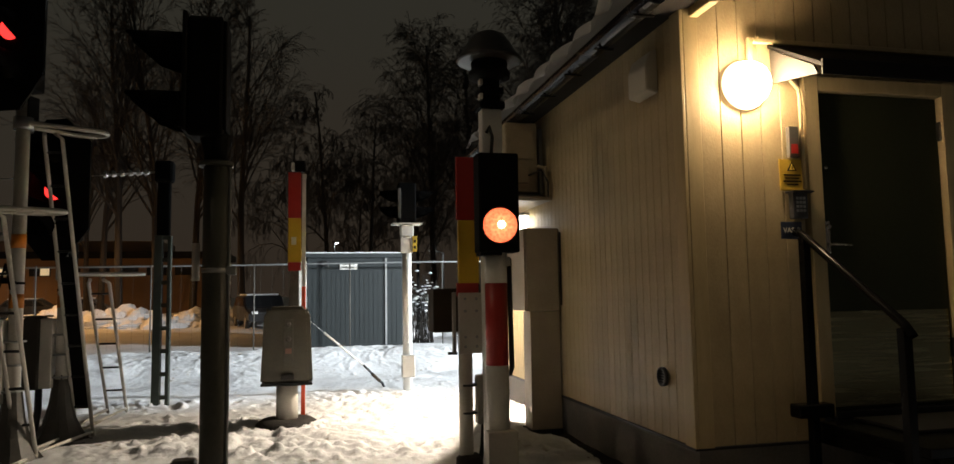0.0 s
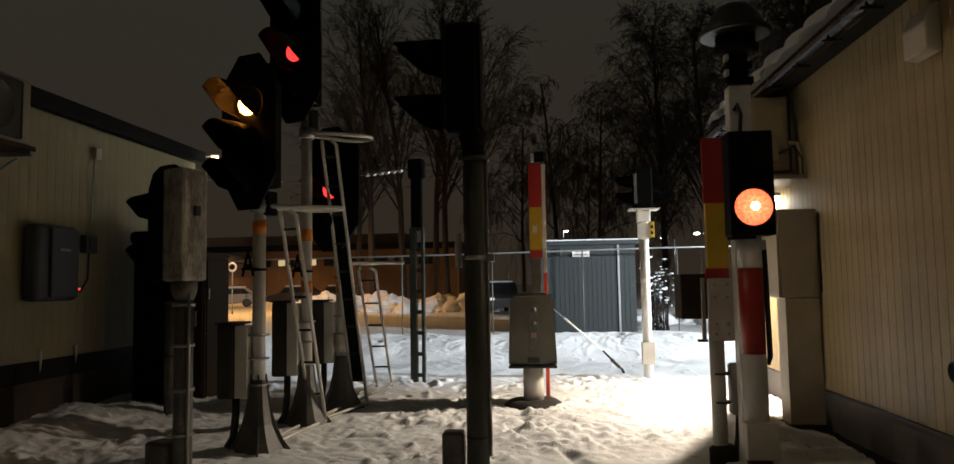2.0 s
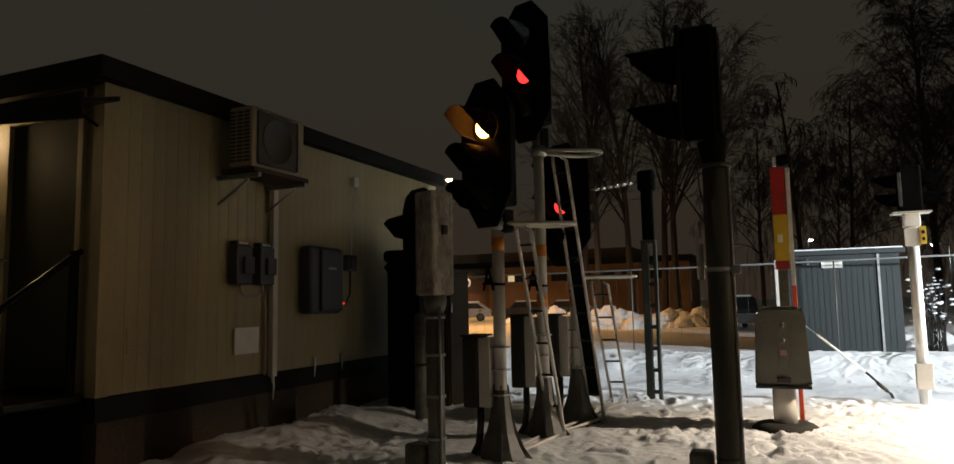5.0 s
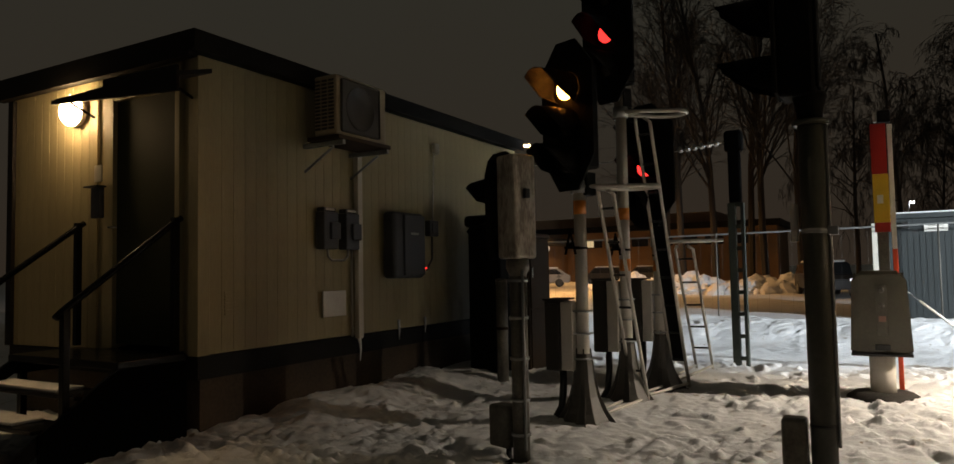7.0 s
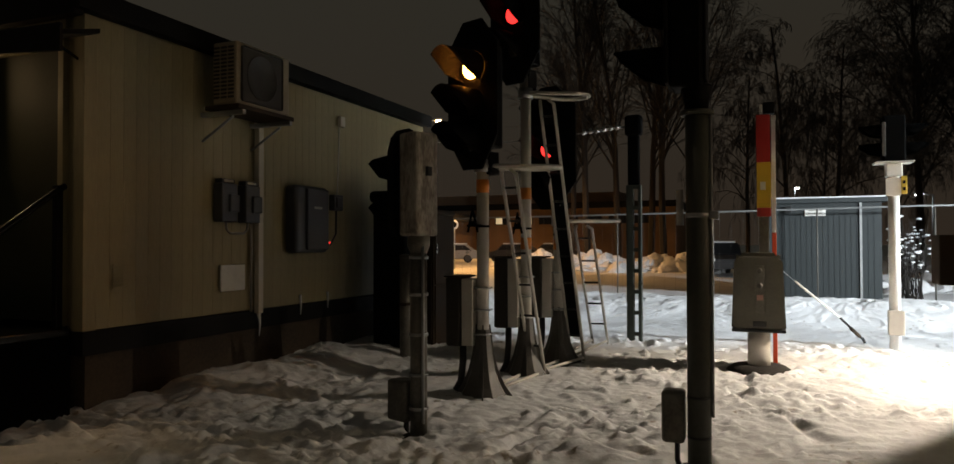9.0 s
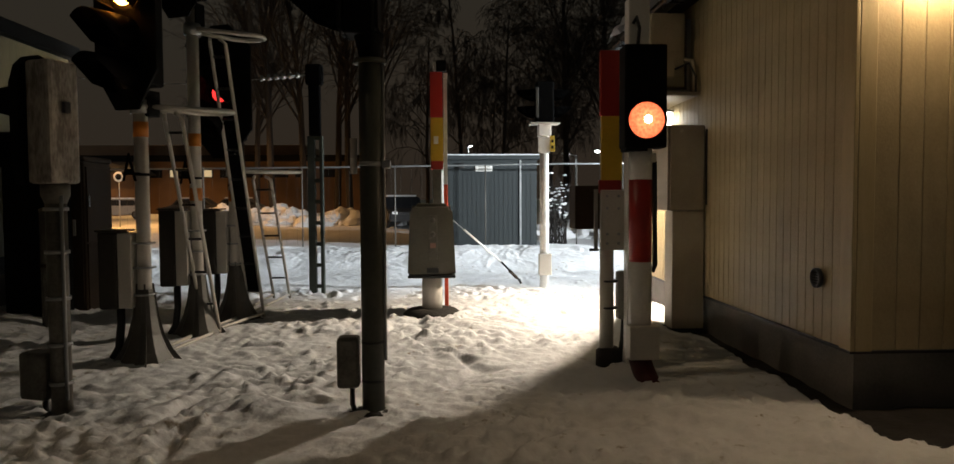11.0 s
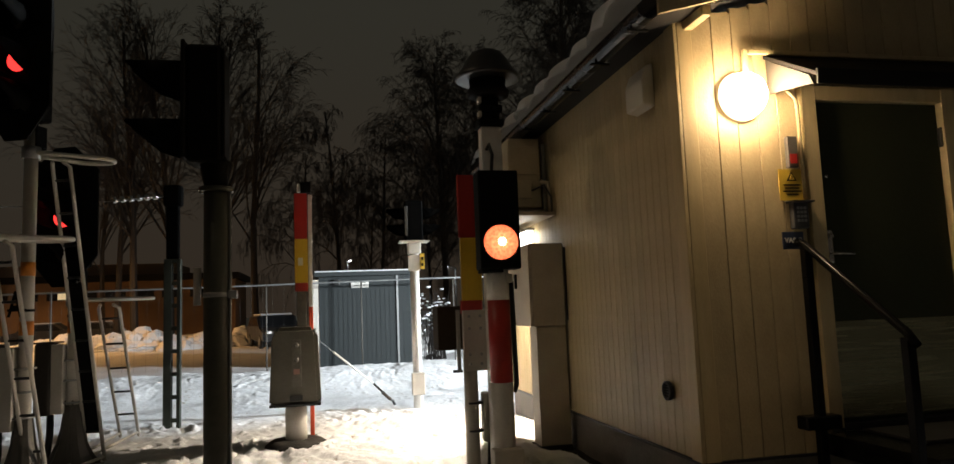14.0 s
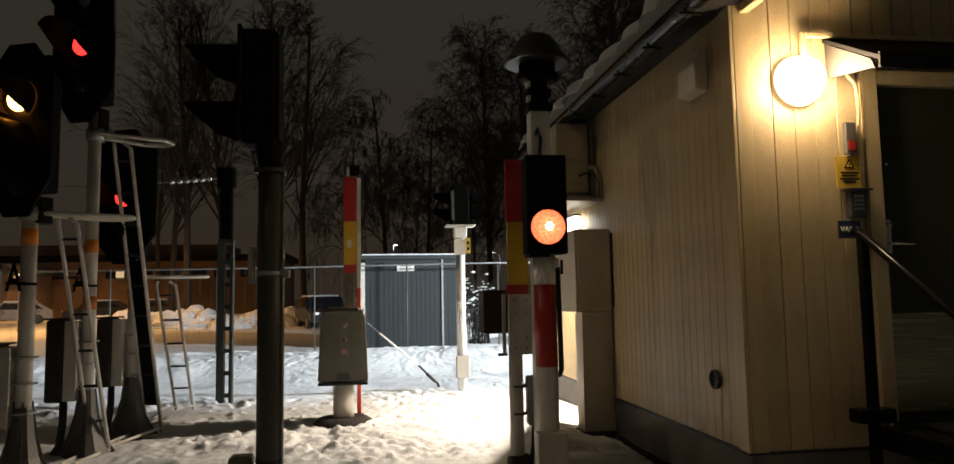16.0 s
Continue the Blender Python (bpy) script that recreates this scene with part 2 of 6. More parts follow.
lt, lv, lg, lr = ln.new("ShaderNodeTexCoord"), ln.new("ShaderNodeTexVoronoi"), ln.new("ShaderNodeVectorMath"), ln.new("ShaderNodeMapRange")
lv.inputs["Scale"].default_value = 55
lg.operation = "LENGTH"
ll.new(lt.outputs["Object"], lv.inputs["Vector"])
ll.new(lt.outputs["Object"], lg.inputs[0])
lr.inputs["From Min"].default_value, lr.inputs["From Max"].default_value, lr.inputs["To Min"].default_value, lr.inputs["To Max"].default_value = 0.03, 0.13, 3.6, 1.3
ll.new(lg.outputs["Value"], lr.inputs["Value"])
lm_ = ln.new("ShaderNodeMath")
lm_.operation = "MULTIPLY_ADD"
lm_.inputs[1].default_value = 1.1
ll.new(lv.outputs["Distance"], lm_.inputs[0])
lm2 = ln.new("ShaderNodeMath")
lm2.operation = "MULTIPLY"
lm_.inputs[2].default_value = 0.55
ll.new(lm_.outputs[0], lm2.inputs[0])
ll.new(lr.outputs[0], lm2.inputs[1])
ll.new(lm2.outputs[0], ln["Principled BSDF"].inputs["Emission Strength"])
SIGNALHOT = glow("lit_orange_lens_core", (1.0, 0.72, 0.42), 9)
SIGNALRED = glow("lit_red_lens", (1.0, 0.035, 0.03), 2.2, (0.3, 0.01, 0.01))
SIGNALAMBER = glow("lit_amber_lens", (1.0, 0.34, 0.04), 62, (0.5, 0.2, 0.02))
LENSDARK = mat("unlit_lens_glass", (0.03, 0.025, 0.02), None, 0.15)
STREETWHITE = glow("lit_street_lamp_white", (0.9, 0.97, 1.0), 60)
STREETORANGE = glow("lit_street_lamp_orange", (1.0, 0.50, 0.16), 60)
HEADLIGHT = glow("lit_headlight", (1.0, 0.95, 0.85), 5)
LITWINDOW = glow("lit_window", (1.0, 0.75, 0.4), 0.55, (0.3, 0.25, 0.2))


# ---- building blocks ----
def part(name, bm, material, parent, label=""):
    me = bpy.data.meshes.new(name)
    bm.normal_update()
    bm.to_mesh(me)
    bm.free()
    me.materials.append(material)
    ob = new(name, me)
    ob.parent = parent
    if label:
        ob["label"] = label
    return ob


def thing(name, m, label, category, group="", kind=""):
    ob = new(name)
    ob.empty_display_size = 0.1
    ob.matrix_world = m
    return tagged(ob, label, category, group, kind)


def box(bm, x0, y0, z0, x1, y1, z1, bevel=0.0, seg=2):
    r = bmesh.ops.create_cube(bm, size=1, matrix=Matrix.Translation(((x0 + x1) / 2, (y0 + y1) / 2, (z0 + z1) / 2)) @ Matrix.Diagonal((abs(x1 - x0), abs(y1 - y0), abs(z1 - z0), 1)))
    if bevel:
        edges = {e for v in r["verts"] for e in v.link_edges}
        bmesh.ops.bevel(bm, geom=list(edges), offset=bevel, segments=seg, affect="EDGES", profile=0.5)
    return bm


def B(*a, **k):
    return box(bmesh.new(), *a, **k)


def ring(c, u, v, r, n):
    return [c + u * (r * math.cos(2 * math.pi * i / n)) + v * (r * math.sin(2 * math.pi * i / n)) for i in range(n)]


def tube(bm, pts, radii, n=16, cap=True, smooth=True):
    """A round bar through the points."""
    pts = [Vector(p) for p in pts]
    radii = radii if isinstance(radii, (list, tuple)) else [radii] * len(pts)
    rows, u = [], None
    for i, p in enumerate(pts):
        d = (pts[min(i + 1, len(pts) - 1)] - pts[max(i - 1, 0)]).normalized()
        if u is None:
            u = d.orthogonal().normalized()
        u = (u - d * u.dot(d)).normalized()
        rows.append([bm.verts.new(q) for q in ring(p, u, d.cross(u), radii[i], n)])
    for a, b in zip(rows, rows[1:]):
        for i in range(n):
            bm.faces.new((a[i], a[(i + 1) % n], b[(i + 1) % n], b[i])).smooth = smooth
    if cap:
        bm.faces.new(rows[0][::-1])
        bm.faces.new(rows[-1])
    return bm


def T(pts, radii, n=16, **k):
    return tube(bmesh.new(), pts, radii, n, **k)


def lathe(bm, profile, n=32, axis="Z"):
    """Turns (radius, height) pairs about an axis."""
    rows = []
    for r, h in profile:
        row = []
        for i in range(n):
            a = 2 * math.pi * i / n
            x, y = r * math.cos(a), r * math.sin(a)
            row.append(bm.verts.new((x, y, h) if axis == "Z" else (x, -h, y) if axis == "Y" else (h, x, y)))
        rows.append(row)
    for a, b in zip(rows, rows[1:]):
        for i in range(n):
            bm.faces.new((a[i], a[(i + 1) % n], b[(i + 1) % n], b[i])).smooth = True
    bm.faces.new(rows[0][::-1])
    bm.faces.new(rows[-1])
    bmesh.ops.recalc_face_normals(bm, faces=bm.faces)
    return bm


def slab(bm, outline, depth, m=Matrix(), bevel=0.0):
    """A plate with the outline (x, z), its front at y = 0, going back by depth."""
    f = [bm.verts.new(m @ Vector((x, 0, z))) for x, z in outline]
    b = [bm.verts.new(m @ Vector((x, depth, z))) for x, z in outline]
    bm.faces.new(f)
    bm.faces.new(b[::-1])
    for i in range(len(f)):
        j = (i + 1) % len(f)
        bm.faces.new((f[i], b[i], b[j], f[j]))
    bmesh.ops.recalc_face_normals(bm, faces=bm.faces)
    if bevel:
        bmesh.ops.bevel(bm, geom=list(bm.edges), offset=bevel, segments=2, affect="EDGES")
    return bm


def S(*a, **k):
    return slab(bmesh.new(), *a, **k)


def letters(name, text, size, m, material, parent, label=""):
    cu = bpy.data.curves.new(name, "FONT")
    cu.body, cu.size, cu.extrude, cu.align_x, cu.align_y = text, size, 0.0015, "CENTER", "CENTER"
    cu.offset = size * 0.018
    tmp = bpy.data.objects.new("letters", cu)
    scene.collection.objects.link(tmp)
    me = bpy.data.meshes.new_from_object(tmp.evaluated_get(bpy.context.evaluated_depsgraph_get()))
    bpy.data.objects.remove(tmp)
    me.materials.clear()
    me.materials.append(material)
    ob = new(name, me)
    ob.parent, ob.matrix_local = parent, m
    if label:
        ob["label"] = label
    return ob


def vnoise(x, y, seed=0):
    """Smooth value noise on arrays, 0 to 1."""
    xi, yi = np.floor(x).astype(np.int64), np.floor(y).astype(np.int64)
    fx, fy = x - xi, y - yi
    fx, fy = fx * fx * (3 - 2 * fx), fy * fy * (3 - 2 * fy)

    def h(a, b):
        n = (a * 374761393 + b * 668265263 + seed * 974711) & 0x7FFFFFFF
        n = ((n ^ (n >> 13)) * 1274126177) & 0x7FFFFFFF
        return ((n ^ (n >> 16)) & 0xFFFF) / 65535.0

    return (h(xi, yi) * (1 - fx) + h(xi + 1, yi) * fx) * (1 - fy) + (h(xi, yi + 1) * (1 - fx) + h(xi + 1, yi + 1) * fx) * fy


# ---- ground ----
SOIL_X0, SOIL_X1 = 2.10, 2.22


def step(a, b, v):
    t = np.clip((v - a) / (b - a), 0, 1)
    return t * t * (3 - 2 * t)


def ground_height(x, y):
    h = 0.05 * (vnoise(x * 0.8, y * 0.8, 1) - 0.5) + 0.022 * (vnoise(x * 2.7, y * 2.7, 2) - 0.5)
    # trodden, lumpy snow between the poles and along the hut
    u = x + 0.45 * (vnoise(x * 1.6, y * 1.6, 61) - 0.5) + 0.10 * (vnoise(x * 6.5, y * 6.5, 62) - 0.5)
    v = y + 0.45 * (vnoise(x * 1.6, y * 1.6, 63) - 0.5) + 0.10 * (vnoise(x * 6.5, y * 6.5, 64) - 0.5)
    lump = step(0.42, 0.78, vnoise(u * 0.9 + 7, v * 1.2, 3))
    rough = 0.45 + 1.1 * lump + 0.35 * step(-0.2, -1.4, x) * step(8.5, 6.5, y) + 0.9 * step(-0.4, 0.3, x) * step(5.2, 4.2, y)
    chunk = np.maximum(vnoise(u * 5 + v * 2, v * 5 - u * 2, 4) - 0.5, 0) * 0.024 + np.abs(vnoise(u * 10 + v * 3, v * 10 - u * 3, 5) - 0.5) * 0.050 + np.abs(vnoise(u * 19 - v * 6, v * 19 + u * 6, 15) - 0.5) * 0.040
    near = step(16, 11, y) * (1 - 0.6 * step(9.0, 10.5, y))
    h += chunk * rough * near + 0.008 * (vnoise(x * 26, y * 26, 6) - 0.5) * near
    # clods thrown about and a few prints
    clod = step(0.80, 0.90, vnoise(u * 8.5, v * 8.5, 18)) * step(0.5, 0.7, vnoise(x * 0.7 + 2, y * 0.7, 19))
    h += 0.035 * clod * near
    pit = step(0.80, 0.90, vnoise(u * 4.2 + 3, v * 3.0, 8)) * step(11, 9, y) * step(0.35, 0.6, vnoise(x * 0.6, y * 0.6, 20))
    h -= 0.04 * pit
    # ploughed bank across the far side of the yard
    edge = 11.9 + 1.2 * vnoise(x * 0.35, y * 0 + 2, 9) + 0.10 * x
    up = step(edge - 1.5, edge, y) * step(edge + 2.6, edge + 0.6, y)
    h += up * (0.24 + 0.12 * vnoise(x * 0.7, y * 0.7, 10) + 0.07 * np.maximum(vnoise(u * 2.1, v * 2.1, 11) - 0.45, 0) + 0.04 * np.abs(vnoise(u * 5.1, v * 5.1, 24) - 0.5) + 0.035 * np.abs(vnoise(u * 11, v * 11, 25) - 0.5)) * step(4.5, 2.0, x)
    # drift by the left hut
    h += 0.10 * step(-3.6, -4.5, x) * step(3.4, 4.4, y) * (0.5 + vnoise(x * 4, y * 4, 12)) * step(9, 8, y)
    # soft heap by the post against the hut's long wall
    h += 0.16 * np.exp(-((x - 1.55) ** 2 / 0.06 + (y - 6.3) ** 2 / 0.5))
    # bare strip along the right hut
    h -= 0.09 * step(SOIL_X0, SOIL_X1, x + 0.08 * vnoise(x * 3, y * 3, 16)) * step(6.4, 6.0, y) * step(3.34, 3.54, y + 0.6 * (x - 2.2) + 0.14 * vnoise(x * 2.4, y * 2.4, 17))
    # the ground beyond lies a little lower and is rough with ploughed snow
    h += -0.12 * step(13.5, 17, y) + 0.18 * (vnoise(x * 0.5, y * 0.5, 13) - 0.5) * step(22, 28, y)
    return h


def axis_steps(lo, hi, d, far, back):
    v = list(np.arange(lo, hi + d / 2, d))
    s = d
    while v[-1] < far:
        s *= 1.13
        v.append(v[-1] + s)
    s = d
    while v[0] > back:
        s *= 1.16
        v.insert(0, v[0] - s)
    return np.array(v)


gx, gy = axis_steps(-6.2, 2.9, 0.027, 600, -600), axis_steps(1.9, 13.4, 0.027, 900, -300)
GX, GY = np.meshgrid(gx, gy)
GZ = ground_height(GX, GY)
nx, ny = len(gx), len(gy)
ids = np.arange(nx * ny).reshape(ny, nx)
quads = np.stack([ids[:-1, :-1], ids[:-1, 1:], ids[1:, 1:], ids[1:, :-1]], -1).reshape(-1, 4)
gm = bpy.data.meshes.new("ground")
gm.vertices.add(nx * ny)
gm.vertices.foreach_set("co", np.stack([GX, GY, GZ], -1).ravel().astype(np.float32))
gm.loops.add(len(quads) * 4)
gm.loops.foreach_set("vertex_index", quads.ravel().astype(np.int32))
gm.polygons.add(len(quads))
gm.polygons.foreach_set("loop_start", np.arange(0, len(quads) * 4, 4, dtype=np.int32))
gm.polygons.foreach_set("use_smooth", np.ones(len(quads), dtype=bool))
gm.update()
gm.validate()
gm.materials.append(SNOW)
tagged(new("ground", gm), "trodden and ploughed snow covering the yard and road", "ground", kind="structure")


# bare wet ground along the right hut, dark enough to include the steps' shadow
sl = bmesh.new()
sxs, sys_ = np.linspace(1.88, 5.2, 60), np.linspace(3.1, 6.3, 60)
SG = [[sl.verts.new((float(a), float(b), -0.035 + 0.03 * float(vnoise(np.array([a * 7.0]), np.array([b * 7.0]), 51)[0]))) for a in sxs] for b in sys_]
for r1, r2 in zip(SG, SG[1:]):
    for i in range(len(sxs) - 1):
        if sxs[i] > 2.35 and r1[i].co.y > 4.1:
            continue
        sl.faces.new((r1[i], r1[i + 1], r2[i + 1], r2[i]))
tagged(part("bare_soil_and_shade", sl, SOIL, None), "bare wet soil strip beside the hut, also standing for shade", "soil", kind="structure")

# ---- right hut ----
RX, RY, RZ0 = 2.185, 3.9, 0.327
EAVE, PITCH = 3.04, 0.262
FARY, RIGHTX, RIDGEX = 8.35, 7.6, 4.9


def roof_z(x):
    return EAVE + PITCH * (x - RX) if x < RIDGEX else EAVE + PITCH * (2 * RIDGEX - x - RX)


def house_part(name, bm, material, label="", category="wall"):
    ob = part(name, bm, material, None)
    return tagged(ob, label, category, kind="structure")


rw_side = house_part("wall_right_hut_side", B(RX + 0.03, RY + 0.05, RZ0, RX + 0.15, FARY, EAVE + 0.02), TAN, "tan painted wooden side wall of the hut")
fb = bmesh.new()
for x0, x1, z0, z1 in ((RX + 0.03, 3.10, RZ0, 3.0), (4.13, RIGHTX, RZ0, 3.0), (3.10, 4.13, 2.58, 3.0)):
    box(fb, x0, RY + 0.03, z0, x1, RY + 0.13, z1)
slab(fb, [(RX + 0.03, 3.0), (RIGHTX, 3.0), (RIGHTX, roof_z(RIGHTX)), (RIDGEX, roof_z(RIDGEX)), (RX + 0.03, EAVE)], 0.1, Matrix.Translation((0, RY + 0.03, 0)))
rw_front = house_part("wall_right_hut_front", fb, TAN, "tan painted wooden gable wall with the door")
house_part("wall_right_hut_end", B(RX + 0.03, FARY, RZ0, RIGHTX, FARY + 0.12, EAVE), TAN, "tan painted end wall of the hut")
house_part("wall_right_hut_back", B(RIGHTX - 0.12, RY + 0.13, RZ0, RIGHTX, FARY, EAVE), TAN, "tan painted back wall of the hut")
pl = B(RX + 0.04, RY + 0.04, -0.3, RX + 0.19, FARY + 0.08, RZ0 - 0.012)
box(pl, RX + 0.19, RY + 0.04, -0.3, RIGHTX, RY + 0.19, RZ0 - 0.012)
house_part("plinth_right_hut", pl, PLINTH, "damp grey concrete plinth", "plinth")
house_part("trim_right_hut_sill", B(RX - 0.012, RY - 0.012, RZ0 - 0.012, RX + 0.03, FARY, RZ0 + 0.004), DARKSTEEL, "dark metal drip strip below the boards", "trim")
house_part("trim_right_hut_sill_front", B(RX + 0.03, RY - 0.012, RZ0 - 0.012, RIGHTX, RY + 0.03, RZ0 + 0.004), DARKSTEEL, "dark metal drip strip below the boards", "trim")
cb = B(RX - 0.012, RY - 0.014, RZ0, RX + 0.012, RY + 0.11, EAVE - 0.01, bevel=0.004)
box(cb, RX + 0.014, RY - 0.014, RZ0, RX + 0.115, RY + 0.012, EAVE + 0.02, bevel=0.004)
house_part("trim_right_hut_corner", cb, TANTRIM, "tan painted corner boards", "trim")

rf = bmesh.new()
for a, b in ((RX - 0.25, RIDGEX), (RIDGEX, RIGHTX + 0.3)):
    slab(rf, [(a, roof_z(a) + 0.04), (b, roof_z(b) + 0.04), (b, roof_z(b) + 0.14), (a, roof_z(a) + 0.14)], FARY - RY + 0.55, Matrix.Translation((0, RY - 0.28, 0)))
house_part("roof_right_hut", rf, ROOF, "dark felt gable roof of the hut", "roof")
house_part("trim_right_hut_soffit", S([(RX - 0.24, roof_z(RX - 0.24) - 0.01), (RX + 0.2, roof_z(RX + 0.2) - 0.03), (RX + 0.2, roof_z(RX + 0.2) + 0.035), (RX - 0.24, roof_z(RX - 0.24) + 0.035)], FARY - RY + 0.5, Matrix.Translation((0, RY - 0.26, 0))), FASCIA, "dark boarded eaves soffit", "trim")
bg1 = S([(RX - 0.25, roof_z(RX - 0.25) - 0.03), (RIDGEX, roof_z(RIDGEX) - 0.03), (RIDGEX, roof_z(RIDGEX) + 0.09), (RX - 0.25, roof_z(RX - 0.25) + 0.09)], 0.025, Matrix.Translation((0, RY - 0.315, 0)))
house_part("trim_right_hut_bargeboard", bg1, TANTRIM, "tan painted bargeboard", "trim")
bg2 = S([(RX - 0.26, roof_z(RX - 0.25) + 0.085), (RIDGEX, roof_z(RIDGEX) + 0.085), (RIDGEX, roof_z(RIDGEX) + 0.16), (RX - 0.26, roof_z(RX - 0.25) + 0.16)], 0.02, Matrix.Translation((0, RY - 0.34, 0)))
house_part("trim_right_hut_verge", bg2, FASCIA, "dark metal verge flashing", "trim")
for px in (RX + 0.06, 4.4):
    house_part("trim_right_hut_purlin", B(px, RY - 0.25, roof_z(px) - 0.08, px + 0.06, RY + 0.02, roof_z(px) - 0.005, bevel=0.006), TANTRIM, "tan painted roof beam end", "trim")

# gutter with hangers
gut = thing("gutter", pose(RX - 0.29, 0, roof_z(RX - 0.25) + 0.03), "dark metal half-round eaves gutter", "gutter")
gb = bmesh.new()
prof = [(0.075 * math.cos(a), 0.075 * math.sin(a)) for a in np.linspace(math.pi, 2 * math.pi, 11)]
prof += [(x * 0.93, z * 0.93) for x, z in prof[::-1]]
slab(gb, prof, FARY - RY + 0.5, Matrix.Translation((0, RY - 0.26, 0)))
part("channel", gb, GUTTERBLACK, gut)
for k in range(8):
    part("hanger", B(-0.065, RY - 0.1 + k * 0.6, -0.084, 0.07, RY - 0.075 + k * 0.6, -0.072), GUTTERBLACK, gut)
dp = T([(0.02, FARY + 0.1, -0.05), (0.12, FARY + 0.1, -0.25), (0.30, FARY + 0.1, -0.45), (0.30, FARY + 0.1, -2.6)], 0.035, 12)
part("downpipe", dp, DARKSTEEL, gut)

# snow lying on the roof, lumpy along the eave
sn = bmesh.new()
ys = np.arange(RY - 0.30, FARY + 0.25, 0.05)
us = np.concatenate([np.linspace(0, 0.12, 6), np.linspace(0.2, 2.9, 12)])
grid = []
for y in ys:
    row = []
    front = max(0.0, 1 - (y - RY + 0.3) / 0.75)
    over = 0.09 + 0.05 * vnoise(np.array([y * 3.1]), np.array([0.5]), 21)[0] + 0.07 * abs(math.sin(y * 6.3)) + 0.10 * min(1, front * 2)
    bite = 1.0 if vnoise(np.array([y * 1.7]), np.array([3.5]), 22)[0] > 0.22 else 0.45
    for i, u in enumerate(us):
        x = RX - 0.26 - over + 0.03 + u
        th = (0.065 + 0.045 * vnoise(np.array([y * 4.0]), np.array([u * 4]), 23)[0]) * bite
        z = roof_z(max(x, RX - 0.25)) + 0.145 + th * math.sin(min(1, u / 0.10) * math.pi / 2) - (0.05 + 0.05 * min(1, front * 2) if u < 0.03 else 0)
        row.append(sn.verts.new((x, y, z)))
    grid.append(row)
for a, b in zip(grid, grid[1:]):
    for i in range(len(us) - 1):
        sn.faces.new((a[i], a[i + 1], b[i + 1], b[i])).smooth = True
bmesh.ops.solidify(sn, geom=sn.faces[:], thickness=0.03)
tagged(part("roof_snow", sn, ROOFSNOW, None), "lumpy white snow overhanging the hut's eave", "snow", kind="stuff")

# door
d1 = thing("door_1", pose(0, 0, 0), "closed dark green steel door with a metal kick plate", "door", kind="structure")
frm = B(3.035, RY - 0.03, 0.47, 3.135, RY + 0.12, 2.64, bevel=0.004)
box(frm, 4.10, RY - 0.03, 0.47, 4.20, RY + 0.12, 2.64, bevel=0.004)
box(frm, 3.136, RY - 0.028, 2.545, 4.099, RY + 0.118, 2.638, bevel=0.004)
part("door_frame", frm, TANTRIM, d1, "tan painted door frame")
leaf = part("door_leaf", B(3.138, RY + 0.02, 0.50, 4.097, RY + 0.07, 2.542, bevel=0.004), DOORGREEN, d1, "dark green painted door leaf")
part("kick_plate", B(3.16, RY + 0.012, 0.52, 4.075, RY + 0.019, 1.12, bevel=0.002), STEELPLATE, leaf, "scuffed metal kick plate")
part("lock_plate", B(3.155, RY + 0.008, 1.49, 3.20, RY + 0.019, 1.70, bevel=0.005), CHROME, leaf, "worn chrome lock plate")
part("lock_cylinder", lathe(bmesh.new(), [(0.016, 0), (0.016, 0.02), (0.012, 0.024)], 16, "Y"), CHROME, leaf).matrix_local = pose(3.178, RY + 0.008, 1.66)
part("door_handle", tube(T([(3.178, RY + 0.01, 1.545), (3.178, RY - 0.045, 1.545)], 0.009, 12), [(3.178, RY - 0.042, 1.545), (3.31, RY - 0.042, 1.54)], 0.009, 12), CHROME, leaf, "chrome lever handle")
for hz in (0.8, 2.25):
    part("hinge", B(4.085, RY - 0.012, hz, 4.112, RY + 0.02, hz + 0.13, bevel=0.004), DARKSTEEL, leaf)
part("spy_hole", lathe(bmesh.new(), [(0.012, 0), (0.012, 0.006), (0.007, 0.008)], 12, "Y"), CHROME, leaf).matrix_local = pose(3.20, RY + 0.02, 2.05)
part("threshold", B(3.136, RY - 0.04, 0.455, 4.099, RY + 0.1, 0.498), DARKSTEEL, d1, "dark steel threshold")

# canopy over the door
cn = thing("door_canopy", pose(0, 0, 0.035), "small sheet metal canopy over the hut door", "canopy")
for cx in (2.815, 4.42):
    part("side_cheek", S([(0, 2.545), (0, 2.77), (-0.40, 2.54), (-0.43, 2.48)], 0.015, Matrix(((0, 1, 0, cx), (1, 0, 0, RY), (0, 0, 1, 0), (0, 0, 0, 1)))), CHEEK, cn, "dull grey painted cheek")
part("canopy_roof", S([(0, 2.775), (0, 2.80), (-0.48, 2.535), (-0.48, 2.51)], 1.64, Matrix(((0, 1, 0, 2.80), (1, 0, 0, RY), (0, 0, 1, 0), (0, 0, 0, 1)))), FASCIA, cn, "dark canopy sheet")
part("drip_edge", B(2.80, RY - 0.495, 2.46, 4.44, RY - 0.481, 2.55), FASCIA, cn)

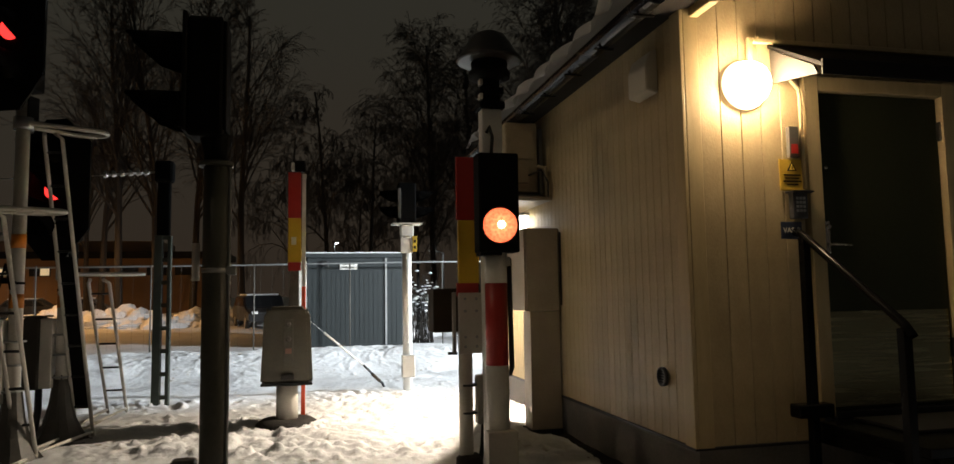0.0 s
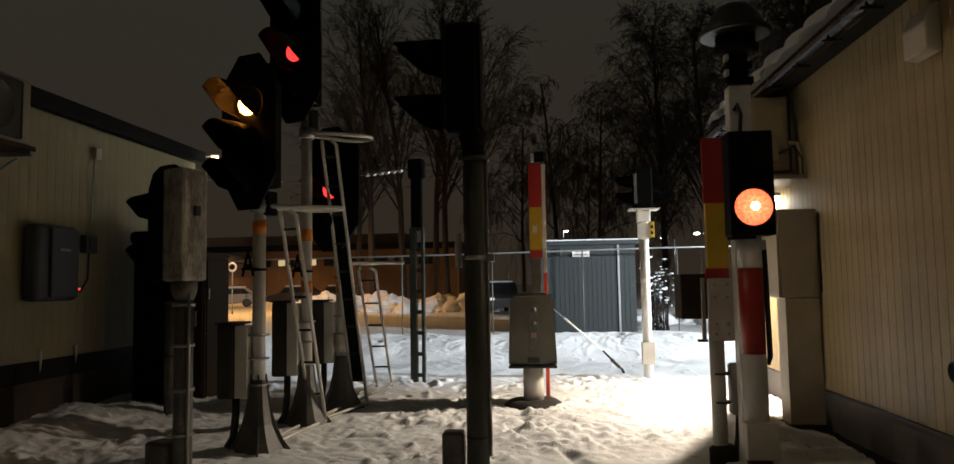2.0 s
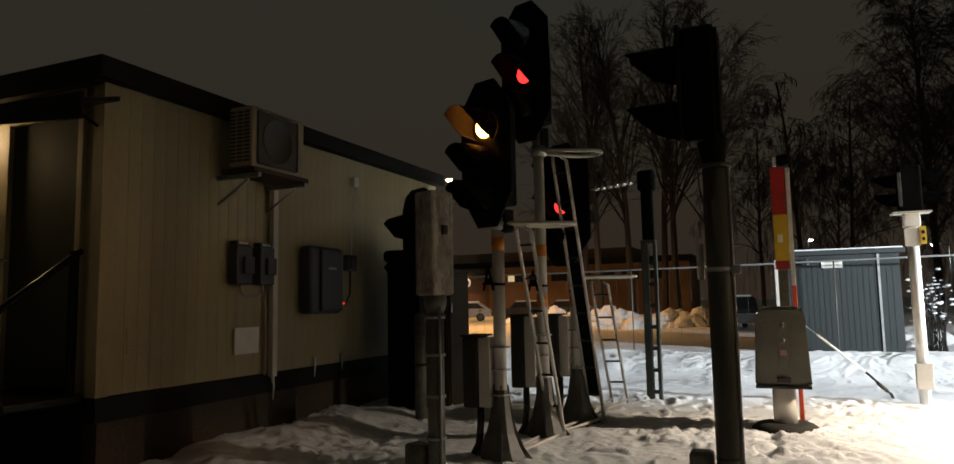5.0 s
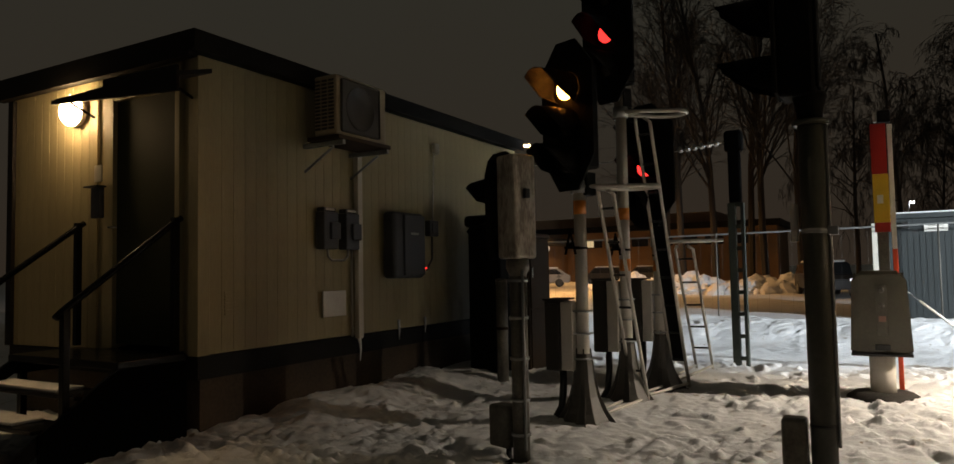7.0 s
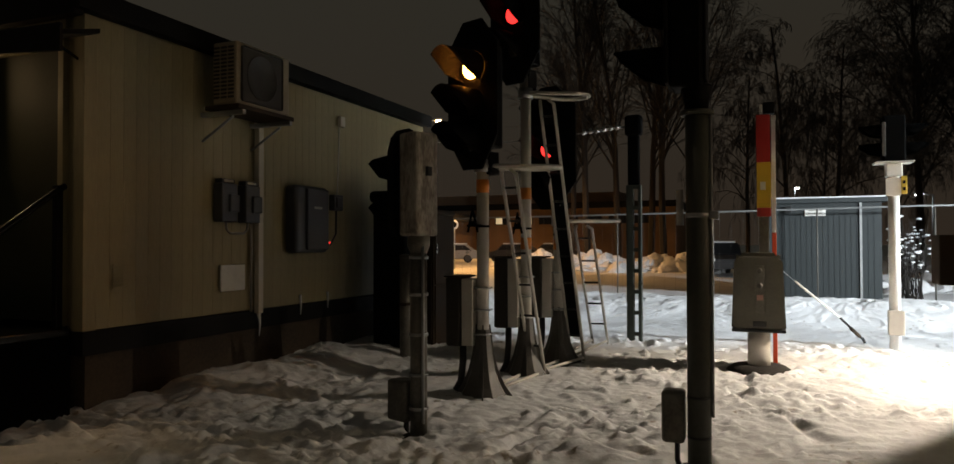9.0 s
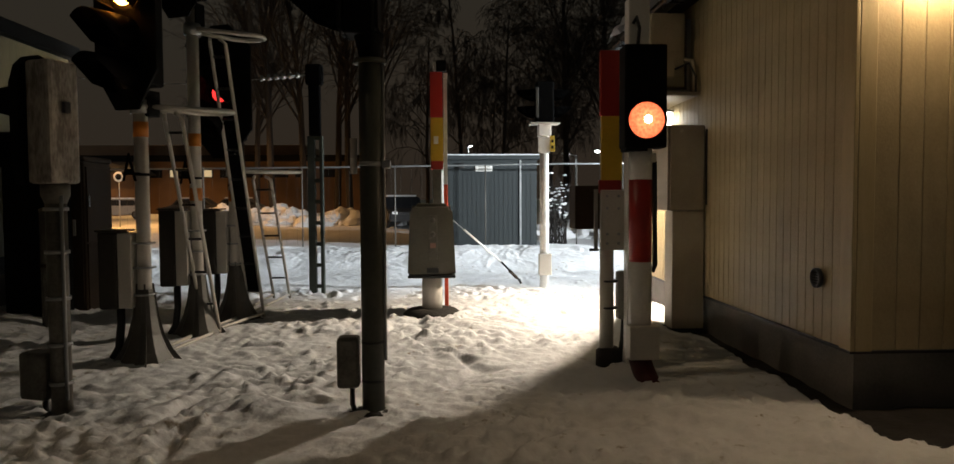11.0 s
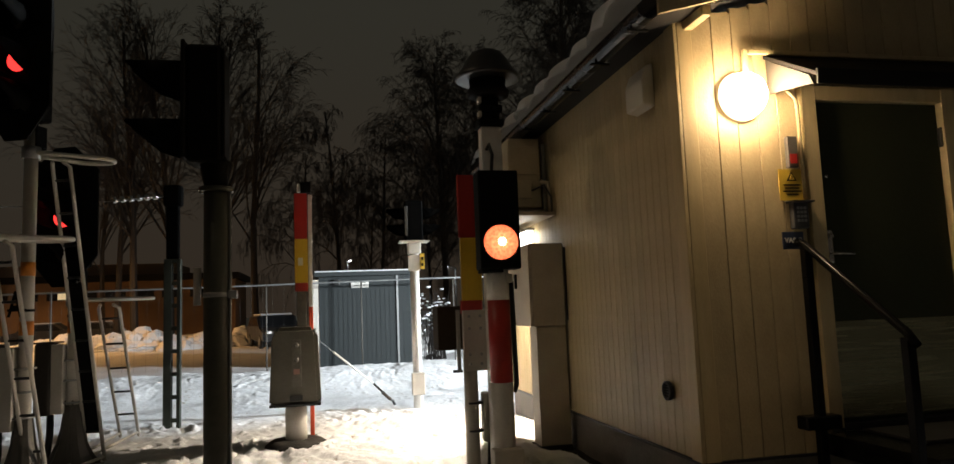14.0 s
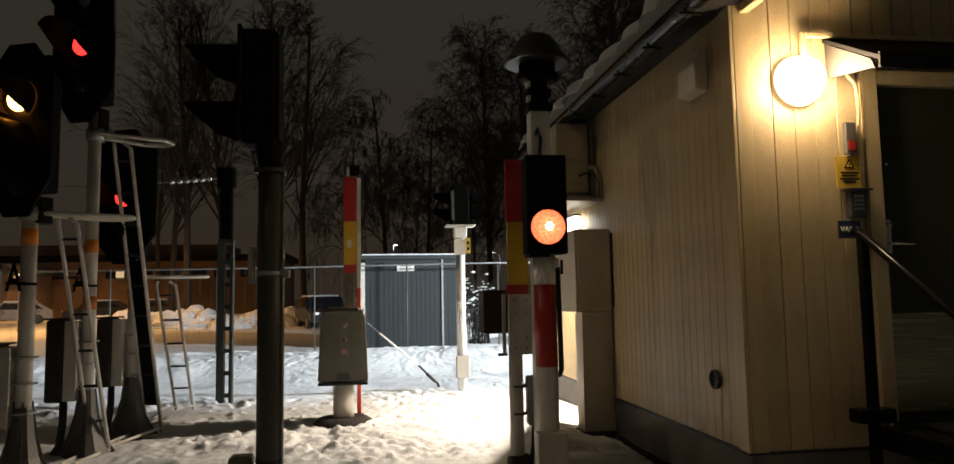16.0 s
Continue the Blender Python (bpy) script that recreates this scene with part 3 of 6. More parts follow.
# bulkhead lamp by the door
wl_ = thing("wall_lamp", pose(2.605, RY - 0.014, 2.55), "lit round opal bulkhead lamp on the hut wall", "wall lamp")
part("back_plate", lathe(bmesh.new(), [(0.140, 0), (0.140, 0.006)], 40, "Y"), PALEPAINT, wl_, "pale round lamp base")
part("skirt", lathe(bmesh.new(), [(0.156, 0.007), (0.157, 0.016), (0.152, 0.026), (0.142, 0.03)], 40, "Y"), OPALSKIRT, wl_, "dimmer opal glass skirt")
part("globe", lathe(bmesh.new(), [(0.136, 0.031), (0.140, 0.055), (0.136, 0.085), (0.117, 0.12), (0.08, 0.148), (0.04, 0.162), (0.004, 0.165)], 40, "Y"), LAMPGLOBE, wl_, "glowing warm white globe")
cd = thing("conduit", pose(0, 0, 0), "pale cable conduit running along the wall", "conduit")
part("conduit_drop", B(2.632, RY - 0.045, 2.70, 2.665, RY - 0.016, 2.86, bevel=0.006), TANTRIM, cd)
part("conduit_run", B(2.668, RY - 0.045, 2.828, 6.2, RY - 0.016, 2.86, bevel=0.006), TANTRIM, cd)
part("cable", T([(2.93, RY - 0.03, 2.60), (2.985, RY - 0.03, 2.55), (2.995, RY - 0.03, 2.50), (2.998, RY - 0.03, 1.90)], 0.012, 8), TANTRIM, cd)

# plates and boxes by the door
kb = thing("key_box", pose(2.925, RY - 0.014, 2.195), "small grey key box with a red sticker", "key box")
part("case", B(-0.036, -0.035, -0.10, 0.036, 0, 0.10, bevel=0.006), BOXGREY, kb)
part("sticker", B(-0.024, -0.038, -0.075, 0.024, -0.0345, -0.015), RED, kb, "red sticker")
ws = thing("warning_sign", pose(2.915, RY - 0.02, 1.987), "yellow warning plate screwed to the wall", "sign")
part("plate", B(-0.088, -0.004, -0.10, 0.088, 0.004, 0.10, bevel=0.002), SIGNYELLOW, ws)
tri = bmesh.new()
slab(tri, [(-0.035, 0.025), (0.035, 0.025), (0, 0.085)], 0.002, Matrix.Translation((0, -0.0065, 0)))
part("triangle", tri, BLACK, ws, "black warning triangle")
part("triangle_inner", S([(-0.022, 0.032), (0.022, 0.032), (0, 0.070)], 0.002, Matrix.Translation((0, -0.009, 0))), SIGNYELLOW, ws)
part("triangle_mark", B(-0.003, -0.0105, 0.036, 0.003, -0.0085, 0.058), BLACK, ws)
for k, w in enumerate((0.12, 0.10, 0.13, 0.08)):
    part("text_bar", B(-w / 2, -0.0062, -0.005 - k * 0.02, w / 2, -0.0042, 0.003 - k * 0.02), BLACK, ws)
kp = thing("keypad", pose(2.94, RY - 0.014, 1.79), "dark door code keypad under a small hood", "keypad")
part("case", B(-0.055, -0.045, -0.085, 0.055, 0, 0.085, bevel=0.008), PLASTICDARK, kp)
part("hood", B(-0.075, -0.085, 0.078, 0.075, 0, 0.09, bevel=0.004), DARKSTEEL, kp)
for r in range(4):
    for c in range(3):
        part("button", B(-0.032 + c * 0.024, -0.05, 0.035 - r * 0.026, -0.014 + c * 0.024, -0.044, 0.053 - r * 0.026, bevel=0.002), GALV, kp)
vs = thing("name_sign", pose(2.885, RY - 0.03, 1.633), "dark blue plate with white letters", "sign")
part("plate", B(-0.075, -0.004, -0.055, 0.075, 0.004, 0.055, bevel=0.004), BLUESIGN, vs)
letters("lettering", "VAS. 2", 0.045, pose(0, -0.0065, 0, 90), WHITE, vs, "white letters")

# steps and handrail at the right hut
st = thing("entrance_steps", pose(0, 0, 0), "dark steel landing and steps at the hut door", "steps")
part("landing", B(2.98, 3.02, 0.40, 4.45, RY - 0.05, 0.455, bevel=0.006), BLACKSTEEL, st)
for k, (ya, za) in enumerate(((2.74, 0.29), (2.46, 0.14))):
    part("tread", B(2.98, ya, za - 0.03, 4.45, ya + 0.27, za, bevel=0.005), BLACKSTEEL, st)
for sx in (2.98, 4.42):
    part("stringer", S([(2.40, 0.0), (2.56, 0.0), (3.05, 0.33), (RY - 0.05, 0.33), (RY - 0.05, 0.40), (3.02, 0.40)], 0.03, Matrix(((0, 1, 0, sx), (1, 0, 0, 0), (0, 0, 1, 0), (0, 0, 0, 1)))), BLACKSTEEL, st)
for sx in (3.02, 4.38):
    part("leg", B(sx, 3.1, -0.1, sx + 0.05, 3.15, 0.40), BLACKSTEEL, st)
part("door_mat", B(3.2, 3.35, 0.457, 4.05, 3.8, 0.475, bevel=0.004), RUBBER, st)
hr = thing("handrail", pose(0, 0, 0), "dark round steel handrail beside the hut steps", "handrail")
part("rail", T([(2.89, RY - 0.06, 1.62), (2.89, RY - 0.12, 1.60), (2.89, 3.04, 1.08), (2.89, 2.99, 1.02)], 0.024, 12), BLACKSTEEL, hr)
part("post", B(2.865, RY - 0.16, 0.10, 2.915, RY - 0.11, 1.58, bevel=0.004), BLACKSTEEL, hr)
part("post", B(2.865, 3.02, -0.05, 2.915, 3.07, 1.06, bevel=0.004), BLACKSTEEL, hr)
part("clamp", B(2.76, RY - 0.19, 0.50, 3.00, RY - 0.09, 0.58, bevel=0.01), BLACKSTEEL, hr)

# fittings on the long wall
wb = thing("wall_vent_box", pose(RX - 0.003, 4.34, 2.735), "pale sheet metal vent hood on the hut wall", "vent hood")
part("hood", S([(-0.085, 0.03), (-0.05, 0.12), (0, 0.14), (0, -0.16), (-0.085, -0.14)], 0.27, Matrix.Translation((0, -0.135, 0)), bevel=0.006), PLASTICWHITE, wb)
vt = thing("round_vent", pose(RX - 0.013, 4.25, 0.715), "small round black wall vent", "vent")
vb = bmesh.new()
lathe(vb, [(0.062, 0.0), (0.062, -0.022), (0.05, -0.026), (0.048, -0.012), (0.01, -0.010)], 28, "X")
part("rim", vb, DARKSTEEL, vt)
for k in range(5):
    part("slat", B(-0.018, -0.044, -0.036 + k * 0.017, -0.012, 0.044, -0.031 + k * 0.017), BLACK, vt)

ac = thing("heat_pump", pose(RX, 6.98, 2.14), "beige outdoor heat pump unit on a wall shelf", "heat pump")
part("casing", B(-0.42, -0.46, 0.10, -0.10, 0.46, 0.78, bevel=0.015), ACBEIGE, ac)
part("grille", lathe(bmesh.new(), [(0.26, 0.0), (0.26, -0.012), (0.235, -0.016), (0.232, -0.006), (0.02, -0.006)], 32, "X"), ACGRILLE, ac).matrix_local = pose(-0.422, 0.08, 0.44)
part("valve_cover", B(-0.34, -0.50, 0.18, -0.2, -0.455, 0.36, bevel=0.01), ACBEIGE, ac)
part("side_panel", B(-0.38, -0.468, 0.42, -0.14, -0.461, 0.70, bevel=0.003), ACBEIGE, ac)
for py in (-0.34, 0.34):
    part("bracket_arm", B(-0.44, py - 0.02, 0.05, -0.013, py + 0.02, 0.095, bevel=0.004), GALV, ac)
    part("bracket_post", B(-0.05, py - 0.02, 0.05, -0.013, py + 0.02, 0.75, bevel=0.004), GALV, ac)
part("shelf", B(-0.46, -0.62, 0.0, -0.013, 0.50, 0.035, bevel=0.006), CABBEIGE, ac, "pale shelf plate")
part("pipe", T([(-0.10, -0.47, 0.35), (-0.06, -0.56, 0.32), (-0.05, -0.58, 0.2), (-0.05, -0.58, 0.036)], 0.02, 10), ACBEIGE, ac)
part("cable", T([(-0.22, -0.48, 0.25), (-0.10, -0.57, 0.30), (-0.045, -0.60, 0.18), (-0.045, -0.60, 0.036)], 0.01, 8), RUBBER, ac)

ec = thing("electric_cabinet", pose(RX, 6.65, 1.10), "beige steel electric cabinet on the hut wall", "cabinet")
part("body", B(-0.33, -0.44, 0, -0.015, 0.44, 0.76, bevel=0.008), CABBEIGE, ec)
dr = part("door", B(-0.352, -0.44, 0.004, -0.333, 0.44, 0.756, bevel=0.004), CABBEIGE, ec)
part("handle", B(-0.375, -0.02, 0.36, -0.353, 0.01, 0.50, bevel=0.006), BLACK, dr, "black handle")
part("hinge_strip", B(-0.012, -0.46, 0.05, 0.0, -0.445, 0.72), DARKSTEEL, ec)
cdct = thing("cable_duct", pose(RX, 6.32, 0), "pale painted cable duct below the cabinet", "cable duct")
part("duct", B(-0.30, -0.10, 0.0, -0.014, 0.12, 1.096, bevel=0.004), CABBEIGE, cdct)
part("foot", B(-0.32, -0.12, -0.02, -0.014, 0.14, 0.04, bevel=0.004), DARKSTEEL, cdct)

fl = thing("flood_lamp", pose(RX, 7.40, 2.0), "small lit white floodlight on the hut wall", "floodlight")
part("bracket", B(-0.10, -0.02, -0.02, -0.013, 0.02, 0.02, bevel=0.003), DARKSTEEL, fl)
part("housing", B(-0.14, -0.44, 0.065, -0.05, 0.02, 0.09, bevel=0.008), GREYPAINT, fl)
part("glass", B(-0.13, -0.43, -0.06, -0.06, 0.01, 0.063, bevel=0.012), FLOODGLASS, fl, "glowing white glass")
yl = thing("yard_lamp", pose(14.0, 7.85, 0), "lit white yard lamp on a pole behind the hut", "floodlight")
part("pole", T([(0, 0, -0.2), (0, 0, 4.24)], [0.08, 0.05], 12), GALV, yl)
part("housing", B(-0.18, 0.02, 4.30, 0.18, 0.42, 4.38, bevel=0.01), DARKSTEEL, yl)
part("glass", B(-0.15, 0.05, 4.27, 0.15, 0.39, 4.295), FLOODGLASS, yl, "glowing glass")

# siding boards of the right hut


def board_mesh(name, w, h, t=0.026, chamfer=0.0035):
    bm = bmesh.new()
    box(bm, 0, -t, 0, w, 0, h)
    front = [e for e in bm.edges if all(v.co.y < -t + 1e-5 for v in e.verts) and abs(e.verts[0].co.x - e.verts[1].co.x) < 1e-6]
    bmesh.ops.bevel(bm, geom=front, offset=chamfer, segments=1, affect="EDGES")
    me = bpy.data.meshes.new(name)
    bm.to_mesh(me)
    bm.free()
    return me


def boards_on(wall, me, material, places):
    me.materials.append(material)
    for m in places:
        ob = new("board", me)
        ob.parent = wall
        ob.matrix_local = m

# ---- left hut ----
LX, LY, LZ0, LTOP, LFAR, LLEFT = -4.795, 3.55, 0.63, 2.965, 9.1, -7.40
lw_side = house_part("wall_left_hut_side", B(LX - 0.15, LY + 0.04, LZ0, LX - 0.03, LFAR, LTOP), BEIGE, "beige boarded side wall of the site hut")
lf = bmesh.new()
for x0, x1, z0, z1 in ((LLEFT, -5.95, LZ0, LTOP), (-4.99, LX - 0.03, LZ0, LTOP), (-5.95, -4.99, 2.71, LTOP)):
    box(lf, x0, LY + 0.03, z0, x1, LY + 0.13, z1)
lw_front = house_part("wall_left_hut_front", lf, BEIGE, "beige boarded front wall with a door")
house_part("wall_left_hut_back", B(LLEFT, LFAR - 0.12, LZ0, LX - 0.15, LFAR, LTOP), BEIGE, "beige back wall of the site hut")
house_part("wall_left_hut_end", B(LLEFT, LY + 0.13, LZ0, LLEFT + 0.12, LFAR - 0.12, LTOP), BEIGE, "beige end wall of the site hut")
house_part("plinth_left_hut", B(LLEFT + 0.05, LY + 0.06, -0.3, LX - 0.05, LFAR - 0.05, 0.47), PLINTHDARK, "dark brown plinth boards under the site hut", "plinth")
house_part("trim_left_hut_sill", B(LLEFT, LY + 0.0, 0.45, LX + 0.0, LFAR, LZ0 - 0.004), FASCIA, "dark steel floor beam of the site hut", "trim")
house_part("roof_left_hut", B(LLEFT - 0.1, LY - 0.06, 2.985, LX + 0.04, LFAR + 0.08, 3.10, bevel=0.01), ROOF, "flat dark roof of the site hut", "roof")
fa = B(LX + 0.012, LY - 0.10, 2.968, LX + 0.075, LFAR + 0.09, 3.125)
box(fa, LLEFT - 0.12, LY - 0.10, 2.93, LX + 0.011, LY - 0.02, 3.125)
house_part("trim_left_hut_fascia", fa, FASCIA, "dark fascia round the flat roof", "trim")
house_part("trim_left_hut_corner", B(LX - 0.10, LY - 0.012, LZ0, LX + 0.012, LY + 0.1, LTOP - 0.02, bevel=0.004), BEIGE, "beige corner board", "trim")
tagged(part("roof_snow", B(LLEFT, LY - 0.08, 3.102, LX + 0.03, LFAR, 3.132, bevel=0.012), ROOFSNOW, None), "thin crust of snow on the flat roof", "snow", kind="stuff")
house_part("trim_left_hut_end", B(LLEFT - 0.03, LY - 0.03, LZ0, LLEFT + 0.055, LY + 0.026, LTOP - 0.035, bevel=0.004), FASCIA, "dark corner trim of the site hut", "trim")
d2 = thing("door_2", pose(0, 0, 0), "closed dark green door of the site hut", "door", kind="structure")
f2 = B(-5.950, LY - 0.02, 0.66, -5.825, LY + 0.12, 2.78, bevel=0.004)
box(f2, -5.045, LY - 0.02, 0.66, -4.990, LY + 0.12, 2.78, bevel=0.004)
box(f2, -5.894, LY - 0.018, 2.725, -5.046, LY + 0.118, 2.78, bevel=0.004)
part("door_frame", f2, BEIGE, d2)
l2 = part("door_leaf", B(-5.892, LY + 0.02, 0.69, -5.048, LY + 0.07, 2.722, bevel=0.004), DOORGREEN, d2)
part("lock_plate", B(-5.870, LY + 0.01, 1.62, -5.825, LY + 0.019, 1.86, bevel=0.004), CHROME, l2)
part("door_handle", tube(T([(-5.848, LY + 0.01, 1.66), (-5.848, LY - 0.045, 1.66)], 0.009, 10), [(-5.848, LY - 0.042, 1.66), (-5.720, LY - 0.042, 1.655)], 0.009, 10), CHROME, l2)
part("upper_lock", lathe(bmesh.new(), [(0.02, 0), (0.02, 0.02), (0.012, 0.024)], 14, "Y"), CHROME, l2).matrix_local = pose(-5.848, LY + 0.02, 2.15)
c2 = thing("door_canopy", pose(0, 0, 0), "dark flat canopy over the site hut door", "canopy")
part("canopy_roof", S([(0.0, 2.785), (0, 2.82), (-0.30, 2.735), (-0.30, 2.70)], 1.55, Matrix(((0, 1, 0, -6.19), (1, 0, 0, LY), (0, 0, 1, 0), (0, 0, 0, 1)))), FASCIA, c2)
part("front_board", S([(-6.20, 2.685), (-5.5, 2.64), (-4.63, 2.58), (-4.63, 2.775), (-5.5, 2.79), (-5.5, 2.735), (-6.20, 2.715)], 0.024, Matrix.Translation((0, LY - 0.325, 0))), FASCIA, c2)
for cx in (-6.1, -4.85):
    part("bracket", T([(cx, LY - 0.01, 2.62), (cx, LY - 0.26, 2.72)], 0.012, 8), BLACKSTEEL, c2)
w2 = thing("wall_lamp", pose(-6.34, LY - 0.014, 2.70), "lit round opal bulkhead lamp under the canopy", "wall lamp")
part("back_plate", lathe(bmesh.new(), [(0.138, 0), (0.138, 0.03), (0.134, 0.044)], 36, "Y"), PALEPAINT, w2)
part("globe", lathe(bmesh.new(), [(0.135, 0.045), (0.132, 0.07), (0.11, 0.10), (0.075, 0.12), (0.03, 0.13), (0.004, 0.131)], 36, "Y"), LAMPGLOBE_SMALL, w2, "glowing warm white globe")
k2 = thing("keypad", pose(-5.955, LY - 0.045, 1.87), "dark door code keypad under a small hood", "keypad")
part("case", B(-0.06, -0.05, -0.13, 0.06, 0, 0.13, bevel=0.008), PLASTICDARK, k2)
part("hood", B(-0.10, -0.09, 0.125, 0.085, 0, 0.14, bevel=0.004), DARKSTEEL, k2)
part("notice", B(-0.07, -0.012, 0.18, 0.03, 0, 0.32, bevel=0.002), PLASTICWHITE, k2)

s2 = thing("entrance_steps", pose(0, 0, 0), "dark steel landing and snowy steps at the site hut", "steps")
part("landing", B(-6.26, 2.95, 0.60, -4.88, LY - 0.03, 0.655, bevel=0.006), BLACKSTEEL, s2)
for k, (ya, za) in enumerate(((2.68, 0.46), (2.40, 0.29), (2.12, 0.13))):
    tr = part("tread", B(-6.22, ya, za - 0.03, -4.92, ya + 0.27, za, bevel=0.005), BLACKSTEEL, s2)
    part("trodden_snow", B(-6.1, ya + 0.03, za + 0.001, -5.2, ya + 0.24, za + 0.022, bevel=0.008), SNOW, tr, "trodden snow on the tread")
for sx in (-6.26, -4.915):
    part("stringer", S([(2.05, 0.0), (2.22, 0.0), (2.98, 0.50), (LY - 0.03, 0.50), (LY - 0.03, 0.60), (2.95, 0.60)], 0.03, Matrix(((0, 1, 0, sx), (1, 0, 0, 0), (0, 0, 1, 0), (0, 0, 0, 1)))), BLACKSTEEL, s2)
for sx in (-6.22, -4.96):
    part("leg", B(sx, 3.0, -0.1, sx + 0.05, 3.05, 0.60), BLACKSTEEL, s2)
# added flat black sheet: puts the shade under the landing into colour
part("side_panel", S([(2.42, -0.1), (LY - 0.035, -0.1), (LY - 0.035, 0.598), (2.97, 0.598), (2.42, 0.26)], 0.012, Matrix(((0, 1, 0, -4.884), (1, 0, 0, 0), (0, 0, 1, 0), (0, 0, 0, 1)))), SOOTBLACK, s2, "black sheet standing for the dark below the landing")
h2 = thing("handrail", pose(-4.95, 0, 0), "dark round steel handrail beside the site hut steps", "handrail", "site hut handrails")
part("rail", T([(0, LY - 0.03, 1.69), (0, LY - 0.07, 1.665), (0, 2.60, 1.02), (0, 2.56, 0.98)], 0.024, 12), BLACKSTEEL, h2)
part("post", B(-0.025, LY - 0.11, 0.656, 0.025, LY - 0.06, 1.69, bevel=0.004), BLACKSTEEL, h2)
part("post", B(-0.025, 2.60, 0.30, 0.025, 2.65, 1.03, bevel=0.004), BLACKSTEEL, h2)
copy_thing(h2, pose(-6.2, 0, 0.02))

# fittings on the left hut's side wall
a2 = thing("heat_pump", pose(LX, 5.02, 2.365), "beige outdoor heat pump unit on wall brackets", "heat pump")
part("casing", B(0.17, -0.36, 0.10, 0.43, 0.36, 0.64, bevel=0.018), ACBEIGE, a2)
part("front_grille", B(0.431, -0.31, 0.13, 0.440, 0.24, 0.61, bevel=0.02), ACGRILLE, a2, "dark fan grille")
part("fan_ring", lathe(bmesh.new(), [(0.205, 0.0), (0.205, 0.005), (0.197, 0.006), (0.195, 0.002), (0.03, 0.002)], 32, "X"), ACGRILLE, a2).matrix_local = pose(0.4405, -0.04, 0.37)
part("end_cover", B(0.20, 0.361, 0.34, 0.38, 0.42, 0.62, bevel=0.02), ACBEIGE, a2)
for r in range(14):
    for c in range(3):
        part("louvre", B(0.185 + c * 0.078, -0.367, 0.15 + r * 0.033, 0.245 + c * 0.078, -0.361, 0.168 + r * 0.033), ACGRILLE, a2)
part("drip_tray", B(0.10, -0.38, 0.055, 0.47, 0.38, 0.095, bevel=0.006), RUSTBROWN, a2, "rusty brown tray")
for py in (-0.32, 0.32):
    part("bracket_arm", B(0.014, py - 0.02, 0.01, 0.48, py + 0.02, 0.05, bevel=0.004), GALV, a2)
    part("bracket_strut", T([(0.02, py, -0.20), (0.36, py, 0.0)], 0.012, 8), GALV, a2)
pd = thing("pipe_duct", pose(LX, 5.42, 0), "pale plastic pipe duct down the wall", "pipe duct")
part("duct", B(0.014, -0.035, 0.60, 0.075, 0.035, 2.55, bevel=0.008), PLASTICWHITE, pd)
part("side_pipe", T([(0.03, -0.09, 1.48), (0.03, -0.09, 0.62)], 0.013, 10), GREYPAINT, pd)
part("drain_icicle", T([(0.045, 0.0, 0.60), (0.05, 0.015, 0.50), (0.045, 0.01, 0.38)], [0.018, 0.01, 0.003], 8), ROOFSNOW, pd, "icicle below the duct")
for py, nm in ((4.94, 0), (5.25, 1)):
    mt = thing("isolator_switch", pose(LX, py, 1.655), "dark grey isolator switch box", "switch box", "switch boxes on the site hut")
    part("case", B(0.014, -0.10, -0.19, 0.12, 0.10, 0.16, bevel=0.012), PLASTICDARK, mt)
    part("top_cover", B(0.014, -0.085, 0.162, 0.10, 0.085, 0.20, bevel=0.008), PLASTICDARK, mt)
    part("rating_label", B(0.101, -0.06, 0.17, 0.104, 0.06, 0.192), PLASTICWHITE, mt, "pale label")
    part("knob", B(0.121, -0.03, -0.10, 0.15, 0.10, 0.06, bevel=0.012), PLASTICDARK, mt)
part_loop = thing("cable_loop", pose(LX, 4.94, 1.44), "grey cable looping between switch boxes", "cable")
part("cable", T([(0.05, 0.02, 0.04), (0.05, 0.03, -0.04), (0.05, 0.08, -0.075), (0.05, 0.26, -0.075), (0.05, 0.31, -0.04), (0.05, 0.32, 0.04)], 0.012, 8), GREYPAINT, part_loop)
bc = thing("battery_charger", pose(LX, 6.13, 1.535), "dark grey rounded inverter box with a small red light", "inverter")
part("case", B(0.014, -0.28, -0.36, 0.17, 0.28, 0.34, bevel=0.04, seg=3), PLASTICDARK, bc)
part("front_cover", B(0.171, -0.13, -0.33, 0.20, 0.25, 0.31, bevel=0.012), PLASTICDARK, bc)
part("maker_bar", B(0.2005, -0.02, 0.10, 0.203, 0.12, 0.125), GREYPAINT, bc, "pale unreadable print")
part("plug", B(0.05, 0.285, -0.28, 0.12, 0.37, -0.22, bevel=0.01), PLASTICDARK, bc)
part("status_light", B(0.12, 0.36, -0.262, 0.132, 0.376, -0.245), SIGNALRED, bc, "small red light")
jb = thing("junction_box", pose(LX, 6.74, 1.735), "small grey socket box on the wall", "junction box")
part("case", B(0.014, -0.09, -0.09, 0.09, 0.09, 0.09, bevel=0.01), PLASTICDARK, jb)
part("lid", B(0.091, -0.06, -0.06, 0.105, 0.06, 0.06, bevel=0.006), PLASTICDARK, jb)
part("cable", T([(0.03, 0.05, 0.09), (0.03, 0.08, 0.5), (0.03, 0.10, 0.95)], 0.008, 8), PLASTICWHITE, jb)
